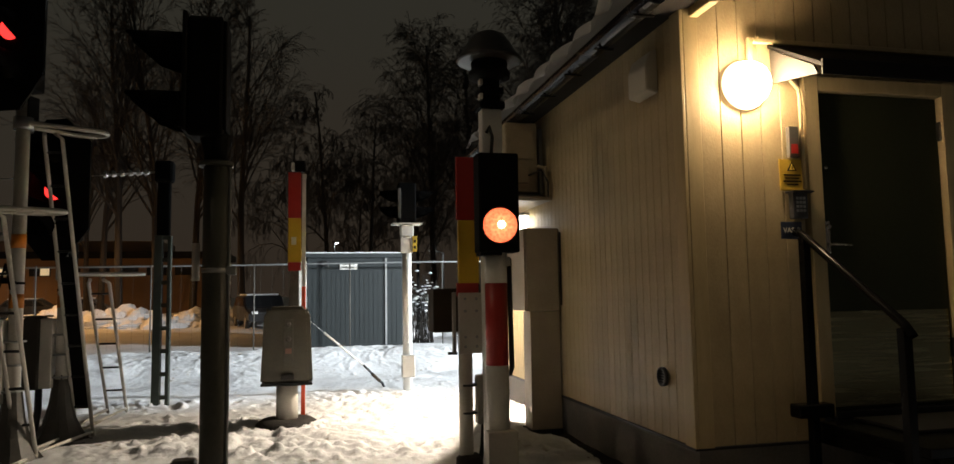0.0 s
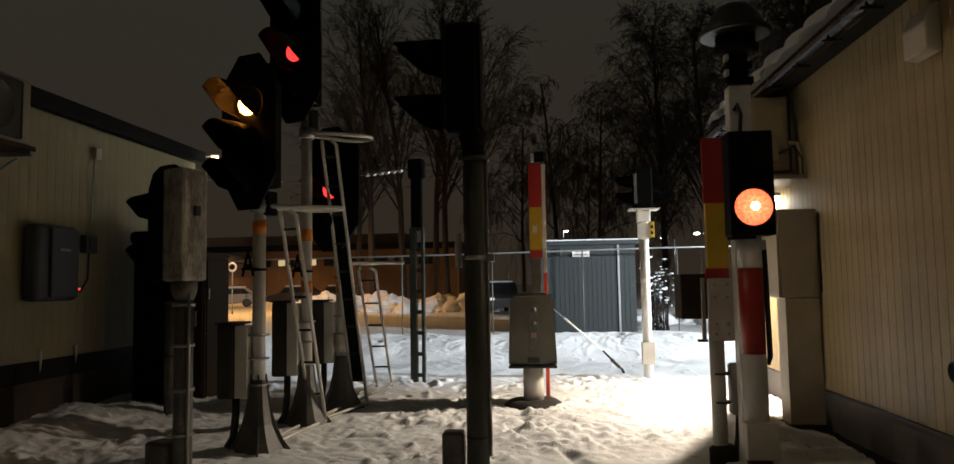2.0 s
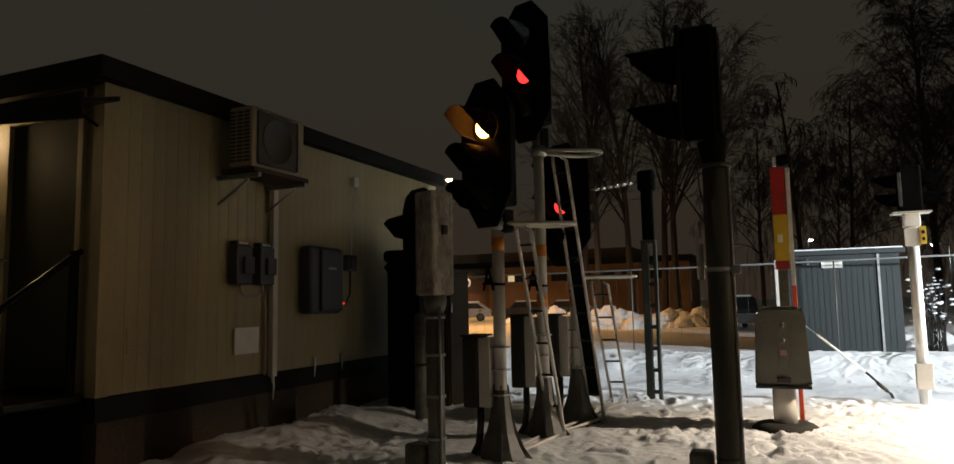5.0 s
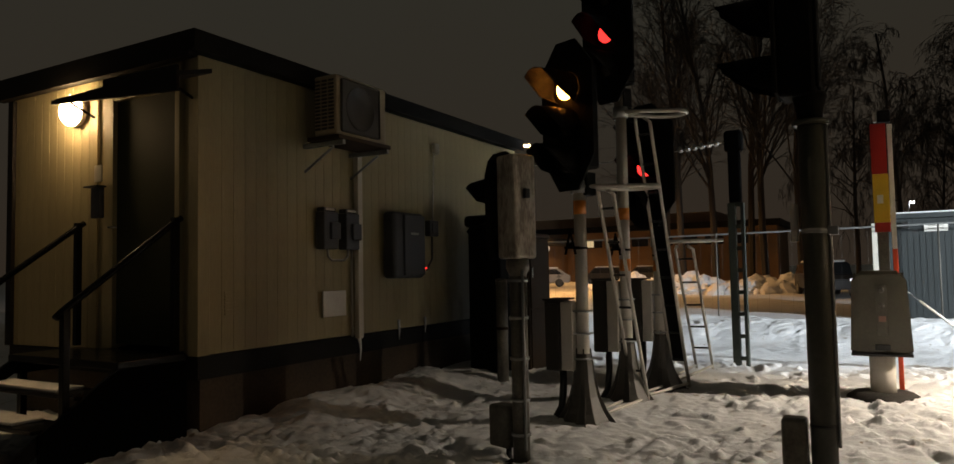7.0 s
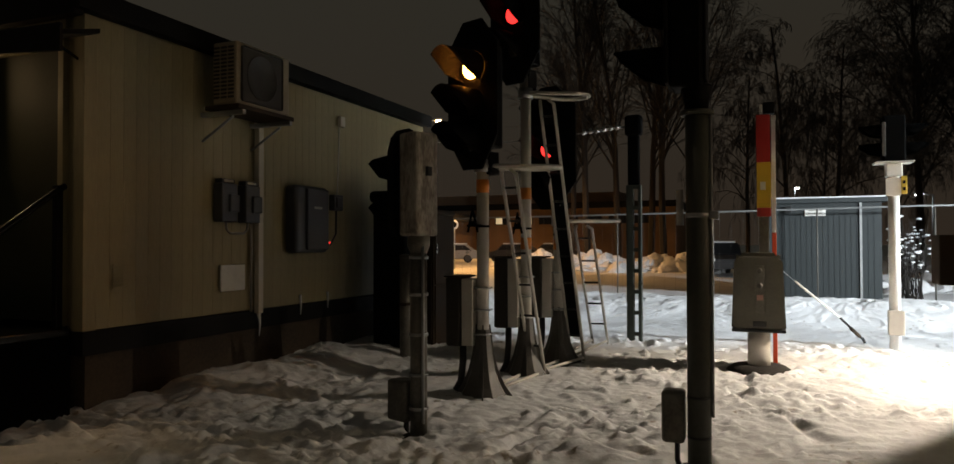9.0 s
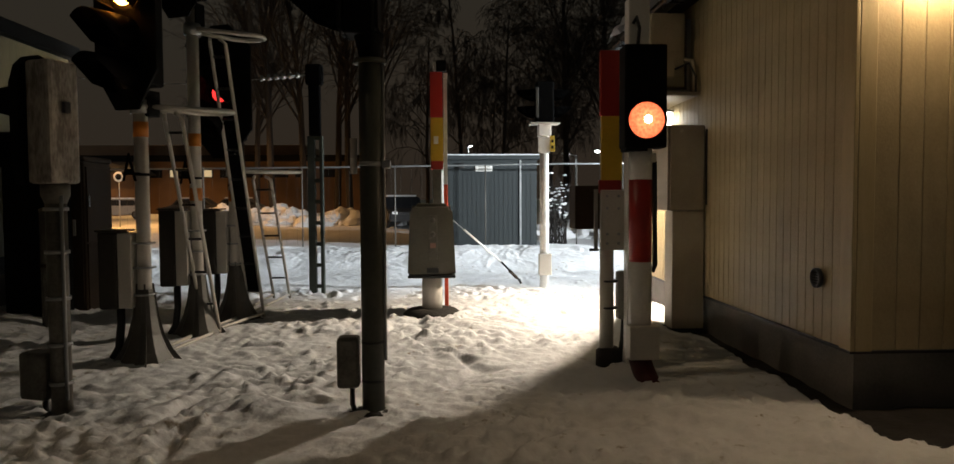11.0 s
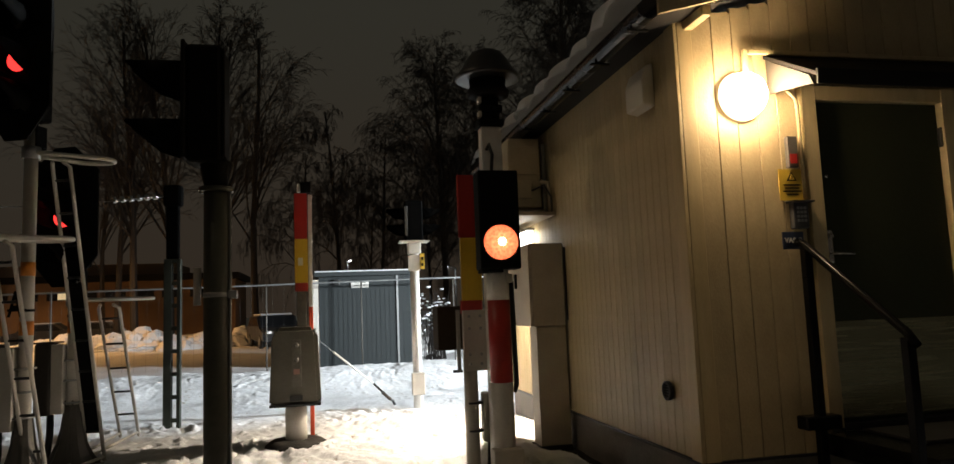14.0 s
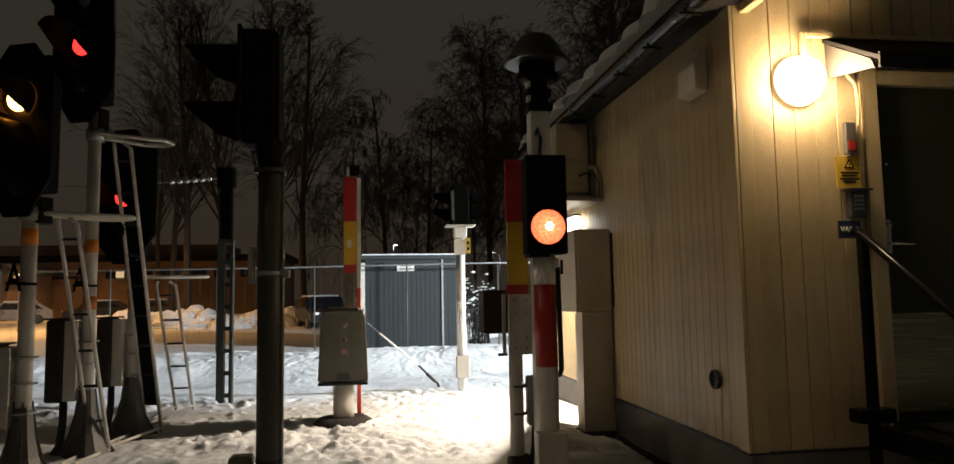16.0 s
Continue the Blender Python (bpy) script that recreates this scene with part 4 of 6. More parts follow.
part("cable_tail", T([(0.04, 0.02, -0.09), (0.05, 0.0, -0.35), (0.05, -0.12, -0.48)], 0.01, 8), PLASTICDARK, jb)
sb = thing("sensor_box", pose(LX, 6.87, 2.68), "small white sensor box on the wall", "sensor")
part("case", B(0.014, -0.05, -0.06, 0.06, 0.05, 0.06, bevel=0.008), PLASTICWHITE, sb)
wp_ = thing("wall_hatch", pose(LX, 5.085, 0.955), "white square hatch plate on the wall", "hatch")
part("plate", B(0.014, -0.16, -0.12, 0.03, 0.16, 0.12, bevel=0.004), WHITE, wp_)
gv = thing("wall_grille", pose(LX, 3.86, 1.02), "small louvred grille in the wall", "grille")
for k in range(7):
    part("slat", B(0.012, -0.07, -0.09 + k * 0.028, 0.02, 0.07, -0.078 + k * 0.028), BEIGE, gv)

for iy, il in ((6.12, 0.16), (6.62, 0.13)):
    ic = thing("icicle", pose(LX + 0.018, iy, LZ0 + 0.05), "thin icicle below the boarded wall", "icicle", "icicles on the site hut")
    part("ice", T([(0, 0, 0.05), (0.004, 0.004, -il * 0.4), (0, 0.002, -il)], [0.014, 0.010, 0.002], 8), ROOFSNOW, ic, "pale frozen drip")
cbn = thing("equipment_cabinet", pose(-4.185, 7.84, 0), "tall dark brown trackside equipment cabinet", "cabinet")
part("body", B(-0.28, -0.30, 0.0, 0.28, 0.30, 1.62, bevel=0.01), RUSTBROWN, cbn)
part("cap", B(-0.30, -0.32, 1.622, 0.30, 0.32, 1.68, bevel=0.025), RUSTBROWN, cbn)
dd = part("door", B(-0.26, -0.318, 0.12, 0.26, -0.302, 1.58, bevel=0.004), RUSTBROWN, cbn)
part("handle", B(0.17, -0.335, 0.85, 0.20, -0.319, 1.02, bevel=0.005), GREYPAINT, dd)
sd = part("side_door", B(0.282, -0.27, 0.78, 0.296, 0.27, 1.57, bevel=0.004), RUSTBROWN, cbn)
part("handle", B(0.297, -0.26, 1.15, 0.312, -0.23, 1.27, bevel=0.004), CHROME, sd, "chrome handle")
part("side_door", B(0.282, -0.27, 0.08, 0.296, 0.27, 0.76, bevel=0.004), RUSTBROWN, cbn)
cb2 = thing("equipment_cabinet", pose(-4.22, 7.26, 0), "black trackside cabinet with a rounded top", "cabinet")
part("body", B(-0.21, -0.24, 0.0, 0.21, 0.24, 1.74, bevel=0.02), BLACK, cb2)
part("cap", B(-0.25, -0.28, 1.742, 0.25, 0.28, 1.88, bevel=0.05, seg=3), BLACK, cb2)

# ---- signals ----
FACE = 220.0


def hood_mesh(bm, cx, cz, r=0.13, length=0.34, m=Matrix(), spreads=(1.6, 1.3, 0.62), drops=(0.0, 0.004, 0.012)):
    """A sloping visor round the upper part of a lens, pointing to -y."""
    n = 14
    rows = []
    for k, (y, rr) in enumerate(((0.0, r), (-length * 0.5, r * 1.0), (-length, r * 0.96))):
        spread = spreads[k] * math.pi
        row = []
        for i in range(n + 1):
            a = math.pi / 2 - spread / 2 + spread * i / n
            row.append(m @ Vector((cx + rr * math.cos(a), y, cz + rr * math.sin(a) - drops[k])))
        rows.append(row)
    o = [[bm.verts.new(p) for p in row] for row in rows]
    for a, b in zip(o, o[1:]):
        for i in range(n):
            bm.faces.new((a[i], a[i + 1], b[i + 1], b[i])).smooth = True
    bmesh.ops.solidify(bm, geom=bm.faces[:], thickness=0.006)
    return bm


def signal_mast(x, y, mast_h, head_z, head_h, head_w, lit, lenses, label, box_side, bands, letter_z, turn, head_dx=0.0, lettered=True):
    s = thing("signal_mast", pose(x, y, 0), label, "railway signal", "three signal masts")
    part("mast", T([(0, 0, 0.3), (0, 0, mast_h)], 0.050, 20), PALEPAINT, s, "pale grey round mast")
    # flared foot of welded plates
    ft = bmesh.new()
    curve = [(0.25, 0.0), (0.18, 0.10), (0.125, 0.22), (0.09, 0.36), (0.06, 0.60)]
    for a in (0, 90, 180, 270):
        mm = pose(0, 0, 0, 0, 0, a + 20) @ Matrix.Translation((0, -0.006, 0))
        slab(ft, [(0.0, 0.0)] + curve + [(0.0, 0.60)], 0.012, mm)
    rows = []
    for r, z in ((0.215, 0), (0.155, 0.1), (0.108, 0.22), (0.08, 0.36), (0.058, 0.56)):
        rows.append([ft.verts.new((r * math.cos(a), r * math.sin(a), z)) for a in np.linspace(0, 2 * math.pi, 9)[:-1]])
    for a, b in zip(rows, rows[1:]):
        for i in range(8):
            ft.faces.new((a[i], a[(i + 1) % 8], b[(i + 1) % 8], b[i]))
    part("foot", ft, BOXGREY, s, "flared dark steel foot")
    part("base_plate", B(-0.25, -0.25, -0.05, 0.25, 0.25, 0.012, bevel=0.004), DARKSTEEL, s)
    # box front painted darker than its back, as its shaded side
    bx = part("terminal_box", B(-0.29, -0.11, box_side[0], -0.155, 0.13, box_side[1], bevel=0.018), BOXSHADED, s, "terminal box coloured dark for its shaded side")
    part("box_back", B(-0.154, -0.095, box_side[0] + 0.008, -0.056, 0.11, box_side[1] - 0.01, bevel=0.006), PALEPAINT, bx, "pale grey box back")
    part("box_lid", B(-0.30, -0.12, box_side[1] + 0.001, -0.12, 0.14, box_side[1] + 0.016, bevel=0.005), BOXSHADED, bx)
    for cz in (0.10, 0.30, 0.48):
        part("clamp", T([(-0.15, -0.062, box_side[0] + cz), (0.03, -0.062, box_side[0] + cz), (0.06, -0.03, box_side[0] + cz), (0.06, 0.05, box_side[0] + cz)], 0.009, 8), GALV, s)
    part("cable", T([(-0.18, 0.0, box_side[0]), (-0.18, 0.0, 0.30), (-0.20, 0.0, 0.12), (-0.27, 0.0, 0.0)], 0.03, 10), RUBBER, s, "thick black cable")
    part("strap", T([(0, 0, letter_z - 0.05), (0, 0, letter_z - 0.03)], 0.056, 20), BLACK, s)
    for bz in bands:
        part("band", T([(0, 0, bz), (0, 0, bz + 0.11)], 0.0525, 20), ORANGEBAND, s, "orange band")
    # letter plate
    if lettered:
        lp = part("letter_bar", B(-0.115, -0.074, letter_z - 0.045, 0.02, -0.064, letter_z - 0.025, bevel=0.003), BLACK, s, "black bar holding the letter")
        letters("letter", "A", 0.27, pose(-0.058, -0.0775, letter_z, 90) @ Matrix.Diagonal((0.55, 1.05, 1, 1)), BLACK, lp, "black letter")
    # head: black screen with lamp hoods
    m = Matrix.Translation((head_dx, 0, 0)) @ pose(0, 0, 0, 0, 0, turn)
    w, h = head_w, head_h
    hd = part("screen", S([(-0.10, head_z), (0.10, head_z), (w, head_z + 0.27), (w, head_z + h - 0.22), (0.10, head_z + h), (-0.10, head_z + h), (-w, head_z + h - 0.22), (-w, head_z + 0.27)], 0.02, m @ Matrix.Translation((0, -0.17, 0))), BLACK, s, "black eight-sided screen")
    part("lamp_case", B(-0.13, -0.149, head_z + 0.18, 0.13, 0.07, head_z + h - 0.18, bevel=0.02), BLACK, s).matrix_local = m
    part("head_bracket", B(-0.06, -0.02, head_z - 0.03, 0.06, 0.10, head_z + 0.16, bevel=0.01), BLACK, s).matrix_local = m
    for k, lz in enumerate(lenses):
        hb = hood_mesh(bmesh.new(), 0, lz, 0.135, 0.36, m @ Matrix.Translation((0, -0.171, 0)))
        hood = part("visor", hb, BLACK, hd, "black visor")
        lens = part("lens", lathe(bmesh.new(), [(0.088, 0.0), (0.084, 0.016), (0.05, 0.028), (0.004, 0.032)], 28, "Y"), lit.get(k, LENSDARK), hd, "lit signal lens" if k in lit else "dark lens")
        lens.matrix_local = m @ pose(0, -0.171, lz)
    return s


def ladder(name, foot, top, width, hoop_end, label, guard=False, mast=None):
    """A narrow mast ladder with a hoop rail at its head."""
    foot, top, mast, hoop_end = Vector(foot), Vector(top), Vector(mast), Vector(hoop_end)
    d = top - foot
    side = Vector((0, 0, 1)).cross(d).normalized() * (width / 2)
    ld = thing(name, Matrix.Translation(foot), label, "ladder", "mast ladders")
    for s in (-1, 1):
        part("stile", T([side * s, d + side * s, d + side * s * 0.6 + (mast - top).normalized() * 0.05 + Vector((0, 0, 0.03))], 0.017, 8), PALEPAINT, ld, "pale tube stile")
    n = int(d.length / 0.30)
    for k in range(1, n + 1):
        c = d * (k / (n + 0.4))
        part("rung", T([c - side, c + side], 0.011, 8), DARKSTEEL, ld, "dark rung")
    base = Vector((mast.x, mast.y, 0.04)) - foot
    for s in (-1, 1):
        part("foot_bar", T([side * s + Vector((0, 0, 0.04)), base + side * s * 0.5], 0.015, 8), PALEPAINT, ld)
    # hoop
    c = mast - foot
    hoop_len, out = (hoop_end - mast).length, (hoop_end - mast).normalized()
    sd = Vector((-out.y, out.x, 0)).normalized()
    pts = [c + sd * 0.06]
    for a in np.linspace(0, math.pi, 13):
        pts.append(c + out * (hoop_len - 0.2 + 0.2 * math.sin(a)) + sd * (0.15 * math.cos(a)))
    pts.append(c - sd * 0.06)
    hp = bmesh.new()
    tube(hp, pts, 0.019, 8)
    part("hoop", hp, PALEPAINT, ld, "pale hoop rail")
    part("hoop_clamp", T([c - Vector((0, 0, 0.05)), c + Vector((0, 0, 0.05))], 0.07, 14), GALV, ld)
    if guard:
        g = bmesh.new()
        a, b = d * 0.10, d * 0.62
        nrm = d.cross(side).normalized() * 0.012
        vs_ = [g.verts.new(p) for p in (a - side * 1.0, a + side * 1.0, b + side * 1.0, b - side * 1.0)]
        vt_ = [g.verts.new(v.co + nrm) for v in vs_]
        g.faces.new(vs_)
        g.faces.new(vt_[::-1])
        for i in range(4):
            j = (i + 1) % 4
            g.faces.new((vs_[i], vt_[i], vt_[j], vs_[j]))
        bmesh.ops.recalc_face_normals(g, faces=g.faces)
        part("climbing_guard", g, BLACK, ld, "black climbing guard plate")
    return ld


TURN_S = -20
m1 = signal_mast(-2.37, 5.30, 2.15, 1.86, 1.21, 0.27, {0: SIGNALAMBER}, (2.68, 2.38, 2.09), "grey signal mast with black three-lamp head, amber lit", (0.42, 0.985), (1.68,), 1.445, TURN_S, 0.03)
m2 = signal_mast(-2.31, 6.25, 2.95, 2.75, 1.35, 0.29, {1: SIGNALRED}, (3.74, 3.40, 3.08), "tall grey signal mast with black head, red lit", (0.47, 1.13), (1.68, 1.21), 1.445, TURN_S)
m3 = signal_mast(-2.25, 7.15, 1.9, 1.62, 1.28, 0.34, {1: SIGNALRED}, (2.58, 2.25, 1.93), "grey signal mast with low black head, red lit", (0.48, 1.115), (1.2,), 1.40, TURN_S, lettered=False)
ladder("mast_ladder", (-2.22, 6.33, 0.02), (-2.29, 5.72, 1.87), 0.14, (-1.95, 6.04, 1.94), "pale tube ladder leaning on the first mast", mast=(-2.37, 5.30, 1.90))
ladder("mast_ladder", (-2.08, 7.29, 0.02), (-2.21, 6.62, 2.64), 0.15, (-1.86, 6.82, 2.72), "tall ladder with a black climbing guard", True, mast=(-2.31, 6.25, 2.68))
ladder("mast_ladder", (-2.15, 8.70, 0.02), (-2.13, 7.78, 1.43), 0.19, (-1.88, 8.26, 1.53), "short ladder behind the third mast", mast=(-2.25, 7.15, 1.50))

# road signal seen from the side on a dark pole
dsg = thing("pole_signal", pose(-0.553, 3.98, 0), "dark signal with two visored lamps on a dark pole", "railway signal")
part("pole", T([(0, 0, -0.05), (0, 0, 1.975)], 0.064, 24), DARKGREEN, dsg, "dark green-grey round pole")
part("flange", T([(0, 0, 1.97), (0, 0, 1.995)], 0.09, 24), DARKGREEN, dsg)
part("neck", lathe(bmesh.new(), [(0.06, 1.995), (0.07, 2.06), (0.085, 2.12), (0.08, 2.14)], 20), BLACK, dsg)
part("case", B(-0.14, -0.11, 2.12, 0.042, 0.11, 2.77, bevel=0.02), BLACK, dsg, "black lamp case")
part("back_cover", B(0.043, -0.10, 2.15, 0.058, 0.10, 2.75, bevel=0.008), BLACK, dsg)
part("front_board", B(-0.165, -0.13, 2.14, -0.141, 0.13, 2.785, bevel=0.01), BLACK, dsg)
for hz, lit in ((2.585, LENSDARK), (2.26, LENSDARK)):
    mm = pose(-0.166, 0, 0, 0, 0, -90)
    part("visor", hood_mesh(bmesh.new(), 0, hz, 0.115, 0.285, mm, (1.72, 1.25, 0.5), (0, 0, 0)), BLACK, dsg, "black visor")
    part("lens", lathe(bmesh.new(), [(0.09, 0), (0.085, 0.02), (0.05, 0.03), (0.004, 0.034)], 24, "Y"), lit, dsg).matrix_local = mm @ pose(0, 0, hz)
part("cable_band", T([(0, 0, 1.40), (0, 0, 1.425)], 0.067, 20), GALV, dsg, "steel strap")
part("strap_bolt", B(0.06, -0.03, 1.39, 0.11, 0.03, 1.435, bevel=0.004), GALV, dsg)
part("side_tube", T([(-0.10, 0.03, 1.36), (-0.10, 0.03, 1.56)], 0.02, 10), PALEPAINT, dsg)
part("conduit", T([(0.072, 0.0, 0.3), (0.072, 0.0, 1.97)], 0.009, 8), GALV, dsg, "thin steel conduit")
part("terminal_box", B(-0.20, -0.06, 0.15, -0.075, 0.06, 0.44, bevel=0.02), OLIVE, dsg, "small grey terminal box")
part("cable", T([(-0.12, 0, 0.16), (-0.12, 0, 0.05), (-0.09, 0.02, -0.05)], 0.015, 8), RUBBER, dsg)
for bz in (0.18, 0.40):
    part("clamp", T([(0, 0, bz), (0, 0, bz + 0.015)], 0.066, 20), DARKSTEEL, dsg)
part("foot_soil", lathe(bmesh.new(), [(0.16, -0.04), (0.14, 0.005), (0.09, 0.02), (0.06, 0.02)], 18), SOIL, dsg, "dark soil round the foot")

# dwarf signal by the left hut
dw = thing("dwarf_signal", pose(-2.312, 4.02, 0, 0, 0, -20), "weathered dwarf signal with a black visor on a post", "railway signal")
part("pole", T([(0, 0, -0.05), (0, 0, 1.32)], 0.055, 20), OLIVE, dw)
part("case", B(-0.085, -0.10, 1.31, 0.085, 0.10, 1.985, bevel=0.02), WEATHERED, dw, "weathered scratched metal case")
part("front_board", S([(-0.11, 1.31), (0.11, 1.31), (0.14, 1.42), (0.14, 1.86), (0.11, 1.96), (0.06, 2.01), (0.0, 2.03), (-0.06, 2.01), (-0.11, 1.96), (-0.14, 1.86), (-0.14, 1.42)], 0.06, pose(-0.15, 0, 0, 0, 0, -90)), BLACK, dw, "black rounded front board")
for hz in (1.76, 1.46):
    part("visor", hood_mesh(bmesh.new(), 0, hz, 0.11, 0.25, pose(-0.16, 0, 0, 0, 0, -90)), BLACK, dw, "black visor")
    part("lens", lathe(bmesh.new(), [(0.08, 0), (0.075, 0.02), (0.004, 0.03)], 20, "Y"), LENSDARK, dw).matrix_local = pose(-0.16, 0, hz, 0, 0, -90)
part("neck", lathe(bmesh.new(), [(0.055, 1.20), (0.075, 1.25), (0.075, 1.315)], 18), OLIVE, dw)
part("conduit", T([(0.062, -0.02, 0.1), (0.062, -0.02, 1.25)], 0.01, 8), GALV, dw)
for bz in (0.18, 0.40, 0.66, 0.92, 1.16):
    part("clamp", T([(0, 0, bz), (0, 0, bz + 0.02)], 0.064, 18), GALV, dw)
part("terminal_box", B(-0.24, -0.07, 0.09, -0.06, 0.07, 0.36, bevel=0.02), OLIVE, dw, "small grey terminal box")
part("cable", T([(-0.12, 0, 0.10), (-0.12, 0, -0.05)], 0.018, 8), RUBBER, dw)
part("catch", B(0.086, -0.02, 1.70, 0.11, 0.02, 1.76, bevel=0.004), DARKSTEEL, dw)
part("foot_soil", lathe(bmesh.new(), [(0.16, -0.04), (0.13, 0.005), (0.08, 0.02), (0.055, 0.02)], 18), SOIL, dw)

# short brown post behind the dwarf signal
mp_ = thing("marker_post", pose(-3.85, 6.73, 0), "weathered brown steel post standing in the snow", "post")
part("pole", T([(0, 0, -0.05), (0, 0, 1.14)], 0.062, 18), OLIVE, mp_)
part("cap", lathe(bmesh.new(), [(0.066, 1.12), (0.066, 1.14), (0.03, 1.155)], 18), OLIVE, mp_)
part("collar", T([(0, 0, 0.60), (0, 0, 0.63)], 0.07, 18), RUSTBROWN, mp_)

# red and white flashing road signal
rs = thing("road_signal", pose(1.172, 4.68, 0.012), "flashing orange road signal on a red and white pole", "railway signal")
part("pole_foot", T([(0.06, -0.22, -0.10), (0.035, -0.10, -0.03), (0.012, -0.02, 0.06), (0, 0, 0.12)], 0.075, 20), DARKRED, rs, "dark red pole foot")
part("pole_lower", T([(0.0, 0, 0.12), (0, 0, 0.775)], 0.076, 24), WHITE, rs, "white pole section")
part("pole_middle", T([(0, 0, 0.775), (0, 0, 1.325)], 0.0762, 24), RED, rs, "red pole section")
part("pole_upper", T([(0, 0, 1.325), (0, 0, 1.53)], 0.0758, 24), WHITE, rs, "white pole section")
part("pole_box", B(-0.10, -0.13, 0.13, 0.10, -0.02, 0.355, bevel=0.008), PALEPAINT, rs, "pale box on the pole")
cs = part("case", B(-0.135, -0.11, 1.53, 0.145, 0.06, 2.205, bevel=0.012), BLACK, rs, "black lamp case")
part("lens", lathe(bmesh.new(), [(0.118, 0.0), (0.116, 0.02), (0.10, 0.035), (0.06, 0.046), (0.005, 0.05)], 36, "Y"), SIGNALORANGE, cs, "glowing orange lens").matrix_local = pose(0.005, -0.111, 1.71)
part("lamp_core", lathe(bmesh.new(), [(0.028, 0.0), (0.024, 0.012), (0.004, 0.016)], 20, "Y"), SIGNALHOT, cs, "bright lamp core").matrix_local = pose(0.005, -0.16, 1.712)
rim = bmesh.new()
lathe(rim, [(0.128, 0.0), (0.132, 0.03), (0.124, 0.034), (0.119, 0.01)], 36, "Y")
part("lens_rim", rim, BLACK, cs).matrix_local = pose(0.005, -0.111, 1.71)
part("case_lip", B(-0.125, -0.10, 1.51, 0.02, 0.05, 1.529, bevel=0.003), BLACK, rs)
part("mast_clamp", B(0.05, -0.06, 1.44, 0.09, 0.06, 1.50, bevel=0.004), PALEPAINT, rs)
part("side_cable", T([(0.10, 0.03, 1.45), (0.105, 0.03, 1.2), (0.11, 0.03, 0.75), (0.09, 0.03, 0.70)], 0.018, 8), RUBBER, rs)

# barrier machine with red and yellow board
bp_ = thing("barrier_post", pose(1.082, 5.20, 0.01), "post with a red and yellow board and boxes", "level crossing post")
part("post", T([(-0.02, 0, 0.0), (-0.02, 0, 0.86)], 0.052, 20), PALEPAINT, bp_, "pale round post")
part("board_top", B(-0.075, -0.02, 1.81, 0.085, 0.02, 2.29, bevel=0.006), RED, bp_, "red board section")
part("board_middle", B(-0.065, -0.019, 1.33, 0.09, 0.019, 1.809, bevel=0.004), YELLOW, bp_, "yellow board section")
part("board_low", B(-0.08, -0.02, 1.24, 0.085, 0.02, 1.339, bevel=0.004), RED, bp_, "red board section")
part("back_beam", B(-0.06, 0.021, 0.84, 0.06, 0.07, 2.2, bevel=0.004), GREYPAINT, bp_)
ct = part("counter_plate", B(-0.075, -0.055, 0.82, 0.10, -0.022, 1.265, bevel=0.006), PALEPAINT, bp_, "pale bolted plate")
for bz in (0.87, 0.94, 1.13, 1.22):
    for bxx in (-0.03, 0.055):
        part("bolt", lathe(bmesh.new(), [(0.011, 0), (0.011, 0.008), (0.004, 0.011)], 10, "Y"), GALV, ct).matrix_local = pose(bxx, -0.055, bz)
part("side_bar", B(-0.115, -0.02, 0.82, -0.09, 0.02, 1.27, bevel=0.003), GREYPAINT, bp_)
part("side_box", B(-0.24, 0.10, 0.97, -0.02, 0.36, 1.30, bevel=0.008), RUSTBROWN, bp_, "brown side box")
part("junction_box", B(0.055, -0.06, 0.30, 0.15, 0.05, 0.66, bevel=0.02), GREYPAINT, bp_, "grey junction box")
part("cable", T([(0.11, 0, 0.31), (0.10, 0, 0.15), (0.07, -0.03, 0.0)], 0.018, 8), RUBBER, bp_)
for bz in (0.38, 0.58):
    part("strap", T([(0, 0, bz), (0, 0, bz + 0.014)], 0.066, 18), DARKSTEEL, bp_)
part("foot", lathe(bmesh.new(), [(0.10, -0.05), (0.10, 0.06), (0.062, 0.09)], 18), SOIL, bp_, "dark foot")
part("pin", B(-0.15, -0.01, 0.81, -0.08, 0.01, 0.83), DARKSTEEL, bp_)

# horn on a square mast behind
hn = thing("warning_bell", pose(1.256, 5.10, 0), "black bell horn with a cap on a pale mast", "warning bell")
part("mast", B(-0.078, -0.06, 0.0, 0.078, 0.06, 2.645, bevel=0.01), WHITE, hn, "pale square mast")
for z0, z1, hw in ((2.646, 2.70, 0.098), (2.701, 2.755, 0.07), (2.756, 2.81, 0.092), (2.811, 2.87, 0.066)):
    part("neck", B(-hw, -hw * 0.9, z0, hw, hw * 0.9, z1, bevel=0.01), BLACK, hn, "black stepped collar")
for z0 in (2.71, 2.82):
    part("neck_clip", B(-0.096, -0.085, z0, -0.071, -0.02, z0 + 0.045, bevel=0.004), PALEPAINT, hn, "pale clip")
part("horn", lathe(bmesh.new(), [(0.10, 2.872), (0.155, 2.89), (0.162, 2.93), (0.135, 2.965), (0.14, 3.0), (0.12, 3.09)], 32), BLACK, hn, "black bell")
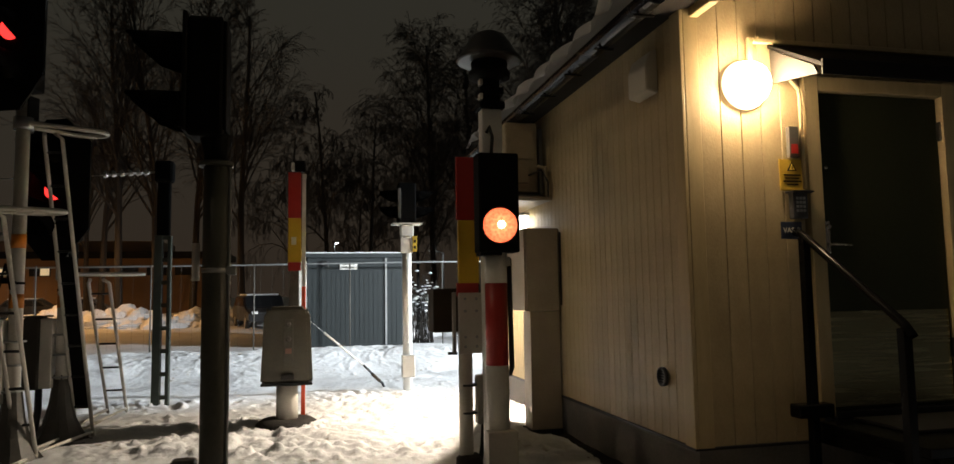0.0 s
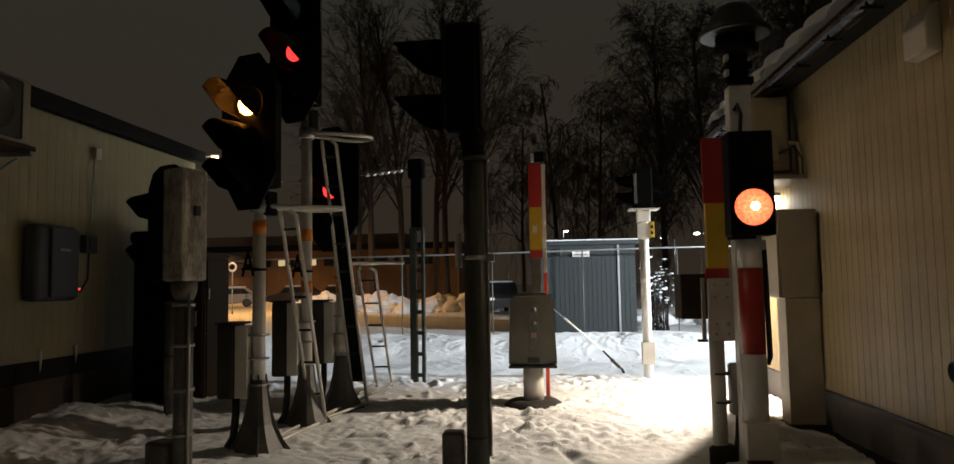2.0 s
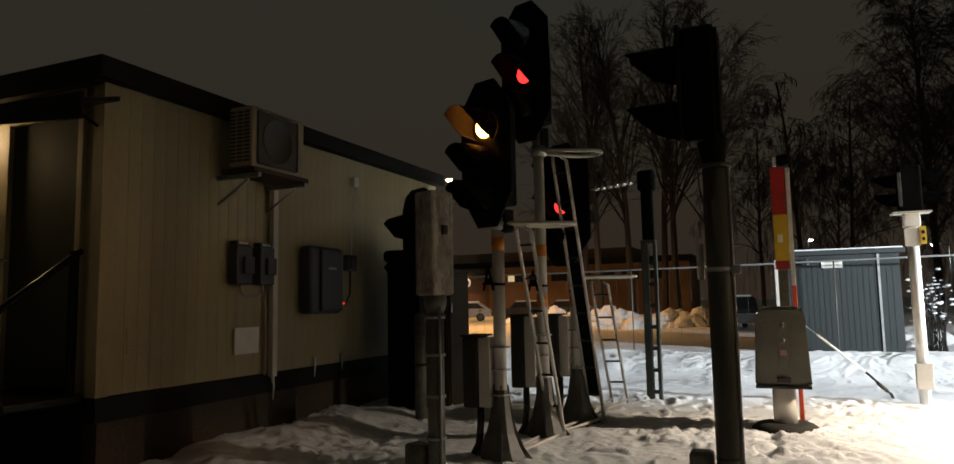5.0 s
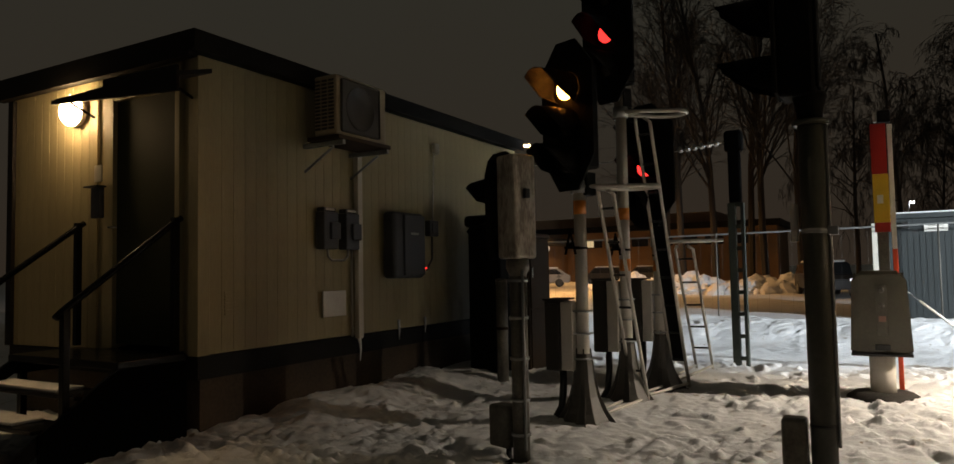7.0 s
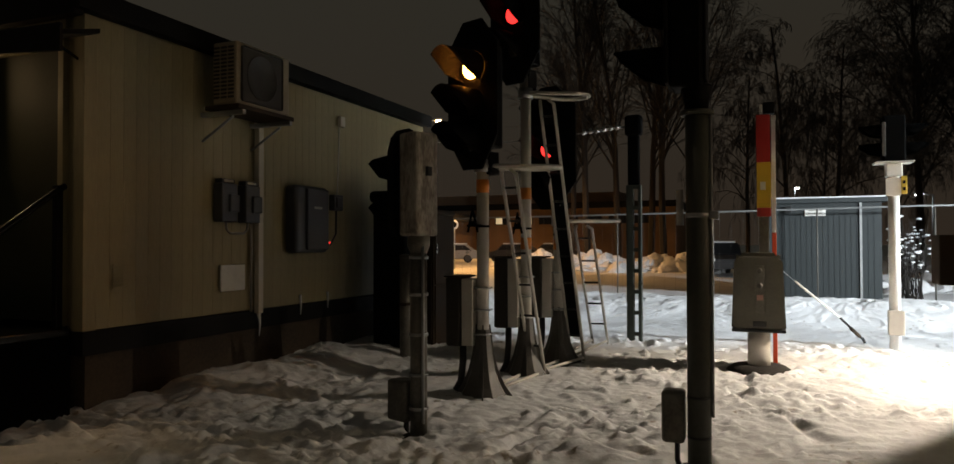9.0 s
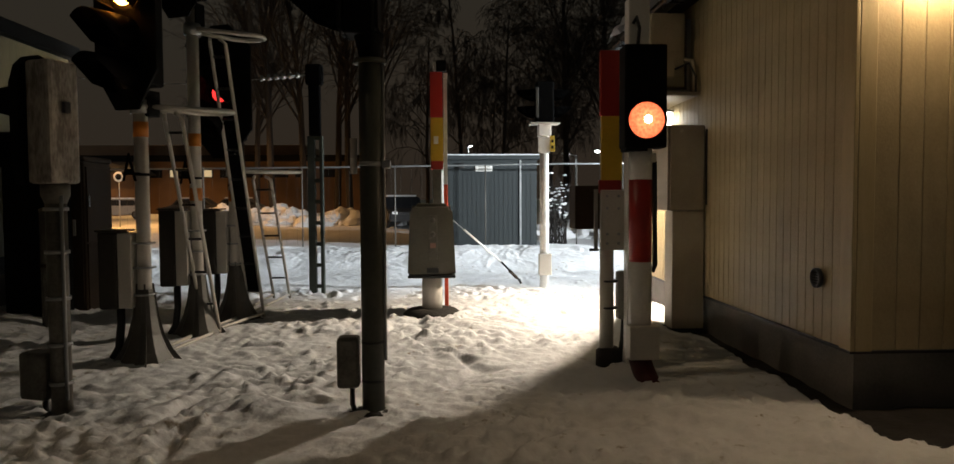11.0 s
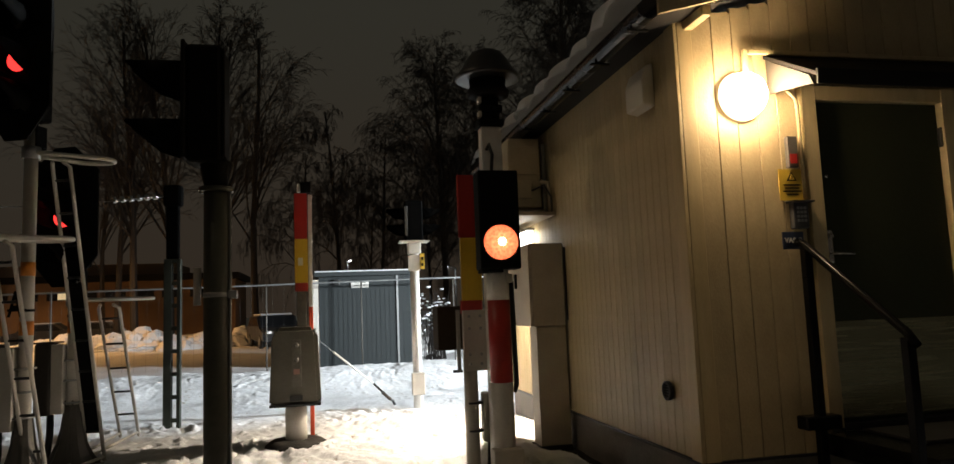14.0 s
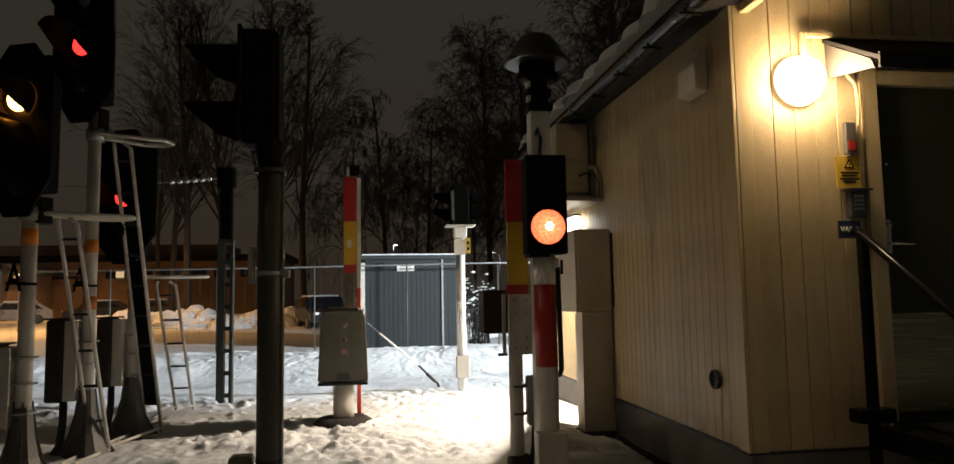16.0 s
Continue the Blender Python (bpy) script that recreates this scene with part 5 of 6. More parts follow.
part("cap", lathe(bmesh.new(), [(0.235, 3.015), (0.252, 3.025), (0.250, 3.04), (0.205, 3.09), (0.165, 3.165), (0.12, 3.225), (0.07, 3.25), (0.004, 3.258)], 40), DARKSTEEL, hn, "dark domed rain cap")
part("cable", T([(-0.02, -0.062, 2.20), (-0.01, -0.10, 2.42), (-0.03, -0.09, 2.50), (-0.045, -0.062, 2.46)], 0.013, 8), RUBBER, hn)

# barrier drive with grey hood and its boom standing upright
bd = thing("barrier_machine", pose(-0.286, 7.335, 0), "grey hooded barrier machine on a pale column", "barrier machine")
part("column", T([(0, 0, 0.02), (0, 0, 0.45)], 0.105, 28), PALEPAINT, bd, "pale round column")
hd_ = S([(-0.245, 0.42), (0.245, 0.42), (0.215, 1.12), (0.18, 1.17), (-0.18, 1.17), (-0.215, 1.12)], 0.42, Matrix.Translation((0, -0.21, 0)), bevel=0.038)
hood_ = part("hood", hd_, HOODGREY, bd, "grey rounded sheet metal hood")
part("hood_seam", B(-0.24, -0.218, 0.415, 0.24, 0.215, 0.44, bevel=0.004), DARKSTEEL, bd)
part("lock_strip", B(-0.03, -0.222, 0.60, 0.06, -0.212, 1.05, bevel=0.004), OLIVE, hood_, "dark lock strip")
for lz in (1.0, 0.86):
    part("lock", lathe(bmesh.new(), [(0.025, 0), (0.025, 0.015), (0.015, 0.02)], 16, "Y"), BOXGREY, hood_).matrix_local = pose(0.015, -0.222, lz)
part("red_label", B(-0.012, -0.226, 0.72, 0.045, -0.2225, 0.77), PINKLABEL, hood_, "small faded red label")
part("latch", B(-0.05, -0.235, 0.47, 0.07, -0.212, 0.52, bevel=0.005), DARKSTEEL, hood_)
part("soil_ring", lathe(bmesh.new(), [(0.32, -0.05), (0.30, 0.035), (0.24, 0.075), (0.17, 0.085), (0.105, 0.08)], 22), SOIL, bd, "dark wet soil round the column")
bm_ = thing("barrier_boom", pose(-0.213, 7.60, 0), "upright red, yellow and white barrier boom", "barrier boom")
part("board_top", B(-0.085, -0.03, 2.08, 0.045, 0.0, 2.56, bevel=0.004), RED, bm_, "red board section")
part("board_middle", B(-0.083, -0.029, 1.62, 0.05, 0.0, 2.079, bevel=0.004), YELLOW, bm_, "yellow board section")
part("board_low", B(-0.083, -0.03, 1.53, 0.05, 0.0, 1.619, bevel=0.004), RED, bm_, "red board section")
part("beam", B(-0.065, -0.02, 0.9, 0.03, 0.03, 1.529, bevel=0.004), OLIVE, bm_, "grey lower beam")
part("label", B(-0.05, -0.034, 1.80, 0.0, -0.031, 1.88), WHITE, bm_, "white label")
part("boom_white", B(0.055, -0.01, 1.37, 0.095, 0.03, 2.50, bevel=0.004), WHITE, bm_, "white boom section")
part("boom_red", B(0.055, -0.011, 0.05, 0.096, 0.031, 1.369, bevel=0.004), ORANGERED, bm_, "bright red boom section")
part("tip", B(0.055, -0.012, 2.501, 0.10, 0.032, 2.55, bevel=0.006), WHITE, bm_)
part("lamp", B(-0.02, -0.02, 2.57, 0.09, 0.09, 2.69, bevel=0.015), BLACK, bm_, "black boom lamp")
part("lamp_glass", B(-0.055, -0.01, 2.58, -0.022, 0.06, 2.67, bevel=0.01), WHITE, bm_, "pale lamp glass")
part("base_plate", B(-0.1, -0.05, -0.02, 0.12, 0.06, 0.06), DARKSTEEL, bm_)
part("bracket", B(-0.055, 0.0, 0.7, 0.06, 0.04, 0.9), OLIVE, bm_)

# white post with twin dark lamps
wpp = thing("lamp_post_signal", pose(1.19, 9.55, -0.03), "white pole with a dark two-sided signal head", "railway signal")
part("pole", T([(0, 0, 0.03), (0, 0, 2.1)], 0.062, 22), WHITE, wpp, "white round pole")
part("neck", B(-0.085, -0.08, 2.08, 0.085, 0.08, 2.235, bevel=0.01), WHITE, wpp)
part("table_plate", B(-0.20, -0.14, 2.236, 0.20, 0.14, 2.256, bevel=0.003), PALEPAINT, wpp, "pale top plate")
part("foot", T([(0, 0, -0.05), (0, 0, 0.2)], 0.045, 16), DARKSTEEL, wpp)
part("pole_box", B(-0.085, -0.12, 0.21, 0.085, -0.02, 0.50, bevel=0.01), PALEPAINT, wpp, "pale box on the pole")
part("case", B(-0.12, -0.11, 2.257, 0.12, 0.11, 2.80, bevel=0.02), SOOTBLACK, wpp, "black lamp case")
part("case_edge", B(-0.13, -0.125, 2.32, -0.09, -0.112, 2.72, bevel=0.004), CHEEK, wpp, "worn brown edge")
for sx, rz in ((-1, -90), (1, 90)):
    for hz in (2.62, 2.40):
        mm = pose(sx * 0.12, 0, 0, 0, 0, rz)
        part("visor", hood_mesh(bmesh.new(), 0, hz, 0.09, 0.24, mm), SOOTBLACK, wpp, "black visor")
part("lens", lathe(bmesh.new(), [(0.03, 0), (0.028, 0.01), (0.004, 0.014)], 16, "Y"), SIGNALRED, wpp, "small red lamp").matrix_local = pose(0.24, -0.02, 2.65)
part("lens_arm", B(0.12, -0.02, 2.63, 0.25, 0.02, 2.67), BLACK, wpp)
part("yellow_tag", B(0.07, -0.075, 1.87, 0.13, -0.062, 2.08, bevel=0.003), SIGNYELLOW, wpp, "orange-yellow number tag")
part("tag_back", B(-0.09, -0.07, 1.85, 0.069, -0.062, 2.06, bevel=0.003), PALEPAINT, wpp)
for bz in (0, 1):
    part("text_bar", B(0.085, -0.078, 1.91 + bz * 0.08, 0.115, -0.0755, 1.95 + bz * 0.08), BLACK, wpp)

# stay wire with white guard leaning to the ground
sw = thing("stay_wire", pose(0, 0, 0), "slanting stay with a white guard tube and shackle", "stay wire")
part("wire", T([(-0.18, 8.71, 1.065), (0.09, 9.0, 0.82)], 0.004, 6), GALV, sw)
part("guard_tube", T([(0.09, 9.0, 0.82), (0.60, 9.55, 0.36)], 0.013, 12), WHITE, sw, "white guard tube")
part("turnbuckle", T([(0.60, 9.55, 0.36), (0.90, 9.9, 0.05)], 0.014, 8), DARKSTEEL, sw)
part("shackle", T([(0.73, 9.68, 0.22), (0.84, 9.82, 0.11)], 0.022, 10), RUSTBROWN, sw, "rusty shackle")
part("anchor", T([(0.88, 9.88, 0.08), (0.97, 9.98, -0.1)], 0.018, 10), DARKSTEEL, sw)

# lattice mast with insulator arm
lm = thing("lattice_mast", pose(-1.798, 9.15, 0), "dark green lattice mast with insulators", "lattice mast")
for sx, cw in ((-0.095, 0.09), (0.055, 0.04)):
    part("channel", B(sx, -0.05, -0.1, sx + cw, 0.05, 2.02, bevel=0.004), MASTGREEN, lm, "dark green steel channel")
for k in range(8):
    part("batten", B(-0.006, -0.045, 0.08 + k * 0.27, 0.056, -0.035, 0.13 + k * 0.27), MASTGREEN, lm)
part("upper_post", B(-0.075, -0.045, 2.021, 0.075, 0.045, 2.90, bevel=0.02), SOOTBLACK, lm)
part("top_box", B(-0.11, -0.08, 2.66, 0.11, 0.08, 2.93, bevel=0.04), SOOTBLACK, lm)
part("arm", T([(0, 0, 2.80), (-0.62, -0.25, 2.70)], 0.012, 8), GALV, lm)
for k in range(6):
    f = 0.30 + k * 0.13
    part("insulator", T([(-0.62 * f, -0.25 * f, 2.80 - 0.10 * f - 0.02), (-0.62 * f - 0.02, -0.25 * f, 2.80 - 0.10 * f + 0.045)], [0.03, 0.015], 10), CHROME, lm, "glassy insulator")

ow = thing("overhead_wire", pose(0, 0, 0), "thin sagging wire from the mast to the site hut", "wire")
part("wire", T([(-2.42, 8.91, 2.70), (-3.2, 9.02, 2.66), (-4.0, 9.22, 2.69), (-4.74, 9.12, 2.75)], 0.004, 6), GALV, ow)

# ---- far side of the yard ----
fn = thing("fence", pose(0, 18.9, 0), "galvanised fence with a top rail and posts", "fence")
part("top_rail", T([(-9.5, 0.7, 2.05), (-2, 0.3, 2.08), (3, 0, 2.13), (7.5, -0.2, 2.12)], 0.022, 8), GALV, fn)
for px in (-9.2, -6.6, -4.0, -1.5, 0.9, 3.35, 4.6, 6.2, 7.4):
    part("post", T([(px, 0.05 + (0.3 if px < -1.6 else 0), -0.2), (px, 0.05 + (0.3 if px < -1.6 else 0), 2.1)], 0.018, 8), BOXGREY, fn)
wm = bmesh.new()
for k in range(60):
    x0 = -9.2 + k * 0.28
    if -0.3 < x0 < 3.9:
        continue
    tube(wm, [(x0, 0.06 + (0.35 if x0 < -1.6 else 0), 0.0), (x0 + 0.02, 0.06 + (0.35 if x0 < -1.6 else 0), 2.08)], 0.0016, 4, cap=False)
    
tagged(part("wire_mesh", wm, BOXGREY, fn, "thin fence wires"), kind="stuff")

shd = thing("shed", pose(0, 19.6, 0), "blue-grey corrugated steel storage shed with snow on top", "shed")
part("body", B(-0.19, 0.0, -0.2, 2.36, 2.4, 2.28), SHEDBLUE, shd, "blue-grey sheet walls")
for k in range(19):
    rx = -0.06 + k * 0.125
    rbm = S([(rx, -0.2), (rx + 0.05, -0.2), (rx + 0.05, 2.275), (rx, 2.275)], 0.009, Matrix.Translation((0, -0.0095, 0)))
    part("sheet_rib", rbm, SHEDBLUE, shd)
part("roof", B(-0.32, -0.10, 2.281, 2.48, 2.5, 2.40, bevel=0.01), SHEDBLUE, shd, "blue-grey roof edge")
part("snow_cover", B(-0.30, 0.02, 2.401, 2.46, 2.48, 2.44, bevel=0.02), ROOFSNOW, shd, "snow on the roof")
part("sign_plate", B(0.66, -0.05, 1.96, 1.13, -0.03, 2.15, bevel=0.004), WHITE, shd, "white sign plate")
for bz in (2.03, 2.09):
    part("text_bar", B(0.74, -0.054, bz - 0.012, 1.05, -0.0505, bz + 0.012), GREYPAINT, shd)
part("lamp_box", B(0.20, -0.12, 2.05, 0.36, -0.002, 2.20, bevel=0.01), DARKSTEEL, shd)
part("corner_post", B(1.88, -0.05, -0.2, 1.93, -0.024, 2.27), GALV, shd)
part("side_panel", B(-0.42, 0.0, -0.1, -0.21, 0.4, 2.2, bevel=0.01), PALEPAINT, shd)

# snowy shrub beside the shed
shrub = thing("shrub", pose(3.05, 20.6, -0.15), "bare dark shrub with snow on its twigs beside the shed", "shrub")
rs = random.Random(71)
tw, tips = bmesh.new(), []
for k in range(54):
    a, lean, ln_ = rs.uniform(0, 6.283), rs.uniform(0.05, 0.45), rs.uniform(0.8, 2.1)
    p0 = Vector((rs.uniform(-0.3, 0.3), rs.uniform(-0.3, 0.3), 0.0))
    p1 = p0 + Vector((math.cos(a) * lean * 0.4, math.sin(a) * lean * 0.4, ln_ * 0.5))
    p2 = p0 + Vector((math.cos(a) * lean, math.sin(a) * lean, ln_))
    tube(tw, [p0, p1, p2], [0.014, 0.009, 0.003], 5)
    for j in range(3):
        q = p1.lerp(p2, rs.random())
        b = rs.uniform(0, 6.283)
        e = q + Vector((math.cos(b) * 0.25, math.sin(b) * 0.25, 0.22))
        tube(tw, [q, e], [0.006, 0.002], 4)
        tips.append(e)
part("crown", tw, TWIG, shrub, "thin dark twigs")
sc_ = bmesh.new()
for e in tips[::2]:
    r = rs.uniform(0.025, 0.06)
    bmesh.ops.create_icosphere(sc_, subdivisions=1, radius=r, matrix=Matrix.Translation(e) @ Matrix.Diagonal((1.3, 1.0, 0.6, 1)))
tagged(part("snow_cover", sc_, ROOFSNOW, shrub, "white snow clinging to the twigs"), kind="stuff")

# ploughed snow heaps
def heap(name, cx, cy, w, d, h, seed, label):
    """A mound of broken snow blocks thrown up by a plough."""
    rnd = random.Random(seed)
    bm = bmesh.new()
    for k in range(int(30 * w)):
        u, v = rnd.uniform(-1, 1), rnd.uniform(-1, 1)
        top = h * max(0.12, (1 - abs(u) ** 2.2) * (1 - v * v)) * rnd.uniform(0.55, 1.0)
        r = rnd.uniform(0.2, 0.55) * (0.6 + 0.4 * h)
        turn = pose(u * w, v * d, max(0.05, top - r * 0.7), rnd.uniform(-40, 40), rnd.uniform(-40, 40), rnd.uniform(0, 360))
        ball = bmesh.ops.create_icosphere(bm, subdivisions=2, radius=r, matrix=turn @ Matrix.Diagonal((rnd.uniform(0.8, 1.5), rnd.uniform(0.7, 1.1), rnd.uniform(0.6, 1.1), 1)))
        for q in ball["verts"]:
            q.co += Vector((rnd.uniform(-1, 1), rnd.uniform(-1, 1), rnd.uniform(-1, 1))) * r * 0.16
    core = bmesh.ops.create_icosphere(bm, subdivisions=4, radius=1, matrix=Matrix.Diagonal((w, d, h * 0.5, 1)))
    for q in core["verts"]:
        q.co *= 0.86 + 0.28 * rnd.random()
    ob = part(name, bm, SNOW, None)
    ob.location = (cx, cy, -0.15)
    return tagged(ob, label, "snow heap", kind="stuff")


heap("snow_heap", -9.2, 38, 2.6, 1.6, 1.25, 31, "ploughed snow heap at the roadside")
heap("snow_heap", -5.6, 37.5, 1.5, 1.3, 1.0, 35, "low ploughed snow heap at the roadside")
heap("snow_heap", -3.7, 37, 1.3, 1.3, 1.3, 39, "ploughed snow heap under the trees")
heap("snow_heap", -13.5, 43, 2.5, 1.5, 1.0, 44, "distant ploughed snow heap")
heap("snow_heap", 4.6, 24, 2.4, 1.5, 0.5, 47, "low snow heap behind the fence")

# far long building
fbld = thing("brick_building", pose(0, 70, 0), "long low brick building in orange street light", "building")
part("wall", B(-62, 0, -0.5, -8.4, 9, 4.9), BRICK, fbld)
part("roof", B(-62.5, -0.6, 4.9, -8.0, 9.5, 5.5), FASCIA, fbld)
part("upper_wall", B(-40, 1.5, 5.5, -14, 9, 6.6), BRICK, fbld)
for k in range(20):
    wx = -58 + k * 2.4
    wv = part("window", B(wx, -0.06, 3.35, wx + 1.7, -0.004, 4.15), WINDOWDARK, fbld)
    part("pane", B(wx + 0.08, -0.075, 3.42, wx + 0.80, -0.061, 4.08), LITWINDOW if k in (13,) else WINDOWDARK, wv)
    part("pane", B(wx + 0.90, -0.075, 3.42, wx + 1.62, -0.061, 4.08), LITWINDOW if k in (14,) else WINDOWDARK, wv)
hl = thing("far_house", pose(-38, 62, 0), "dark low house beyond the road", "building")
part("wall", B(-8, 0, -0.5, 9, 8, 3.6), BRICK, hl)
part("roof", S([(-9, 3.6), (10, 3.6), (9, 4.4), (-8, 4.4)], 9, Matrix.Translation((0, -0.5, 0))), ROOF, hl)


def street_lamp(x, y, h, arm, material, label):
    s = thing("street_lamp", pose(x, y, 0), label, "street lamp")
    part("pole", T([(0, 0, -0.2), (0, 0, h)], [0.08, 0.05], 10), GALV, s)
    part("arm", T([(0, 0, h - 0.05), (arm, 0, h + 0.1)], 0.035, 8), GALV, s)
    part("head", B(arm - 0.3, -0.12, h + 0.06, arm + 0.15, 0.12, h + 0.16, bevel=0.03), GALV, s)
    part("lamp_glass", B(arm - 0.22, -0.10, h - 0.06, arm + 0.08, 0.10, h + 0.055, bevel=0.04), material, s, "glowing lamp glass")


street_lamp(8.0, 44.5, 3.9, -0.6, STREETWHITE, "lit white lamp on a short pole beyond the fence")
street_lamp(1.7, 60, 5.6, 0.3, STREETWHITE, "distant lit white street lamp")
street_lamp(-19.0, 35.9, 8.2, 1.8, STREETORANGE, "lit orange sodium street lamp beyond the hut")
street_lamp(11.5, 52, 4.6, -0.5, STREETWHITE, "distant lit white street lamp")


def car(x, y, rz, paint, label, lit=False):
    c = thing("car", pose(x, y, -0.1, 0, 0, rz), label, "car")
    body = [(-2.1, 0.3), (2.1, 0.3), (2.15, 0.7), (1.2, 0.9), (0.7, 1.42), (-1.2, 1.42), (-1.9, 0.95), (-2.15, 0.85)]
    part("body", S(body, 1.7, Matrix.Translation((0, -0.85, 0)), bevel=0.06), paint, c)
    for wy in (-0.865, 0.845):
        part("side_window", S([(-1.6, 0.95), (1.0, 0.95), (0.62, 1.34), (-1.1, 1.34)], 0.02, Matrix.Translation((0, wy, 0))), WINDOWDARK, c)
    part("snow_cover", B(-1.2, -0.7, 1.42, 0.65, 0.7, 1.5, bevel=0.03), ROOFSNOW, c)
    for wx in (-1.3, 1.3):
        for wy in (-0.86, 0.70):
            w = part("wheel", lathe(bmesh.new(), [(0.2, 0.0), (0.31, 0.01), (0.31, 0.16), (0.2, 0.17)], 18, "Y"), RUBBER, c)
            w.matrix_local = pose(wx, wy + 0.16, 0.3)
            part("rim", lathe(bmesh.new(), [(0.19, 0.17), (0.17, 0.18), (0.02, 0.178)], 14, "Y"), GALV, w)
    for wy in (-0.62, 0.62):
        part("headlight", B(2.10, wy - 0.14, 0.62, 2.17, wy + 0.14, 0.76, bevel=0.02), HEADLIGHT if lit else CHROME, c)
    return c


car(-23.3, 51, 200, CARLIGHT, "parked silver car with snow on its roof")
car(-19.6, 55, 185, CARPAINT, "parked dark car beyond the road")
car(-16.5, 56, 185, CARPAINT, "parked dark car beyond the road")
car(-2.4, 34.0, -75, CARPAINT, "dark parked car with snow on its roof behind the shed")
rsn = thing("road_sign", pose(-16.6, 36.6, 0), "round road sign on a thin post", "road sign")
part("post", T([(0, 0, -0.2), (0, 0, 2.6)], 0.03, 8), GALV, rsn)
part("disc", lathe(bmesh.new(), [(0.26, 0), (0.26, 0.02), (0.2, 0.024)], 20, "Y"), WHITE, rsn).matrix_local = pose(0, -0.03, 2.4)
part("inner_disc", lathe(bmesh.new(), [(0.16, 0), (0.16, 0.008), (0.02, 0.01)], 20, "Y"), BLACK, rsn).matrix_local = pose(0, -0.055, 2.4)


# ---- trees ----
def tree_mesh(seed, height, spread, droop, density):
    """Bare trunk with limbs, and a crown of fine twigs: two vertex lists."""
    rnd = random.Random(seed)
    trunk, crown = ([], []), ([], [])

    def limb(out, pts, radii, n):
        vs, fs = out
        u = None
        start = len(vs)
        for i, p in enumerate(pts):
            d = (pts[min(i + 1, len(pts) - 1)] - pts[max(i - 1, 0)]).normalized()
            u = d.orthogonal().normalized() if u is None else (u - d * u.dot(d)).normalized()
            vs.extend(ring(p, u, d.cross(u), radii[i], n))
        for i in range(len(pts) - 1):
            for k in range(n):
                a, b = start + i * n + k, start + i * n + (k + 1) % n
                fs.append((a, b, b + n, a + n))

    def grow(p, d, length, r, level):
        seg = 5 if level == 0 else 4
        pts, q, dd = [p.copy()], p.copy(), d.copy()
        for i in range(seg):
            dd = (dd + Vector((rnd.uniform(-1, 1), rnd.uniform(-1, 1), rnd.uniform(-0.6, 0.8))) * (0.06 if level == 0 else 0.16)).normalized()
            dd.z -= droop * level * 0.05 * (i + 1)
            dd.normalize()
            q = q + dd * (length / seg)
            pts.append(q.copy())
        radii = [r * (1 - 0.72 * i / seg) for i in range(seg + 1)]
        limb(trunk if level < 2 else crown, pts, radii, 7 if level == 0 else 4 if level == 1 else 3)
        if level >= 4:
            return
        count = (int(26 * density), int(8 * density), 6, 4)[level]
        for k in range(count):
            f = rnd.uniform(0.32 if level == 0 else 0.2, 0.98)
            i = min(int(f * seg), seg - 1)
            base = pts[i].lerp(pts[i + 1], f * seg - i)
            along = (pts[i + 1] - pts[i]).normalized()
            az = rnd.uniform(0, 2 * math.pi)
            side = along.orthogonal().normalized()
            side = (Matrix.Rotation(az, 3, along) @ side)
            ang = rnd.uniform(0.45, 0.9)
            nd = (along * math.cos(ang) + side * math.sin(ang) * spread).normalized()
            nl = length * ((0.42 * (1.12 - f)) + 0.06 if level == 0 else rnd.uniform(0.3, 0.5))
            grow(base, nd, nl, max(0.010, radii[i] * (0.38 if level == 0 else 0.5)), level + 1)

    grow(Vector((0, 0, -0.3)), Vector((0, 0, 1)), height, height * 0.0125, 0)
    return trunk, crown


def tree(name, label, seed, height, spread, droop, density, x, y):
    t = thing(name, pose(x, y, 0), label, "tree", "bare trees beyond the yard")
    for nm, (vs, fs), mt in zip(("trunk", "crown"), tree_mesh(seed, height, spread, droop, density), (BARK, TWIG)):
        me = bpy.data.meshes.new(nm)
        me.from_pydata([tuple(v) for v in vs], [], fs)
        me.materials.append(mt)
        o = new(nm, me)
        o.parent = t
    return t


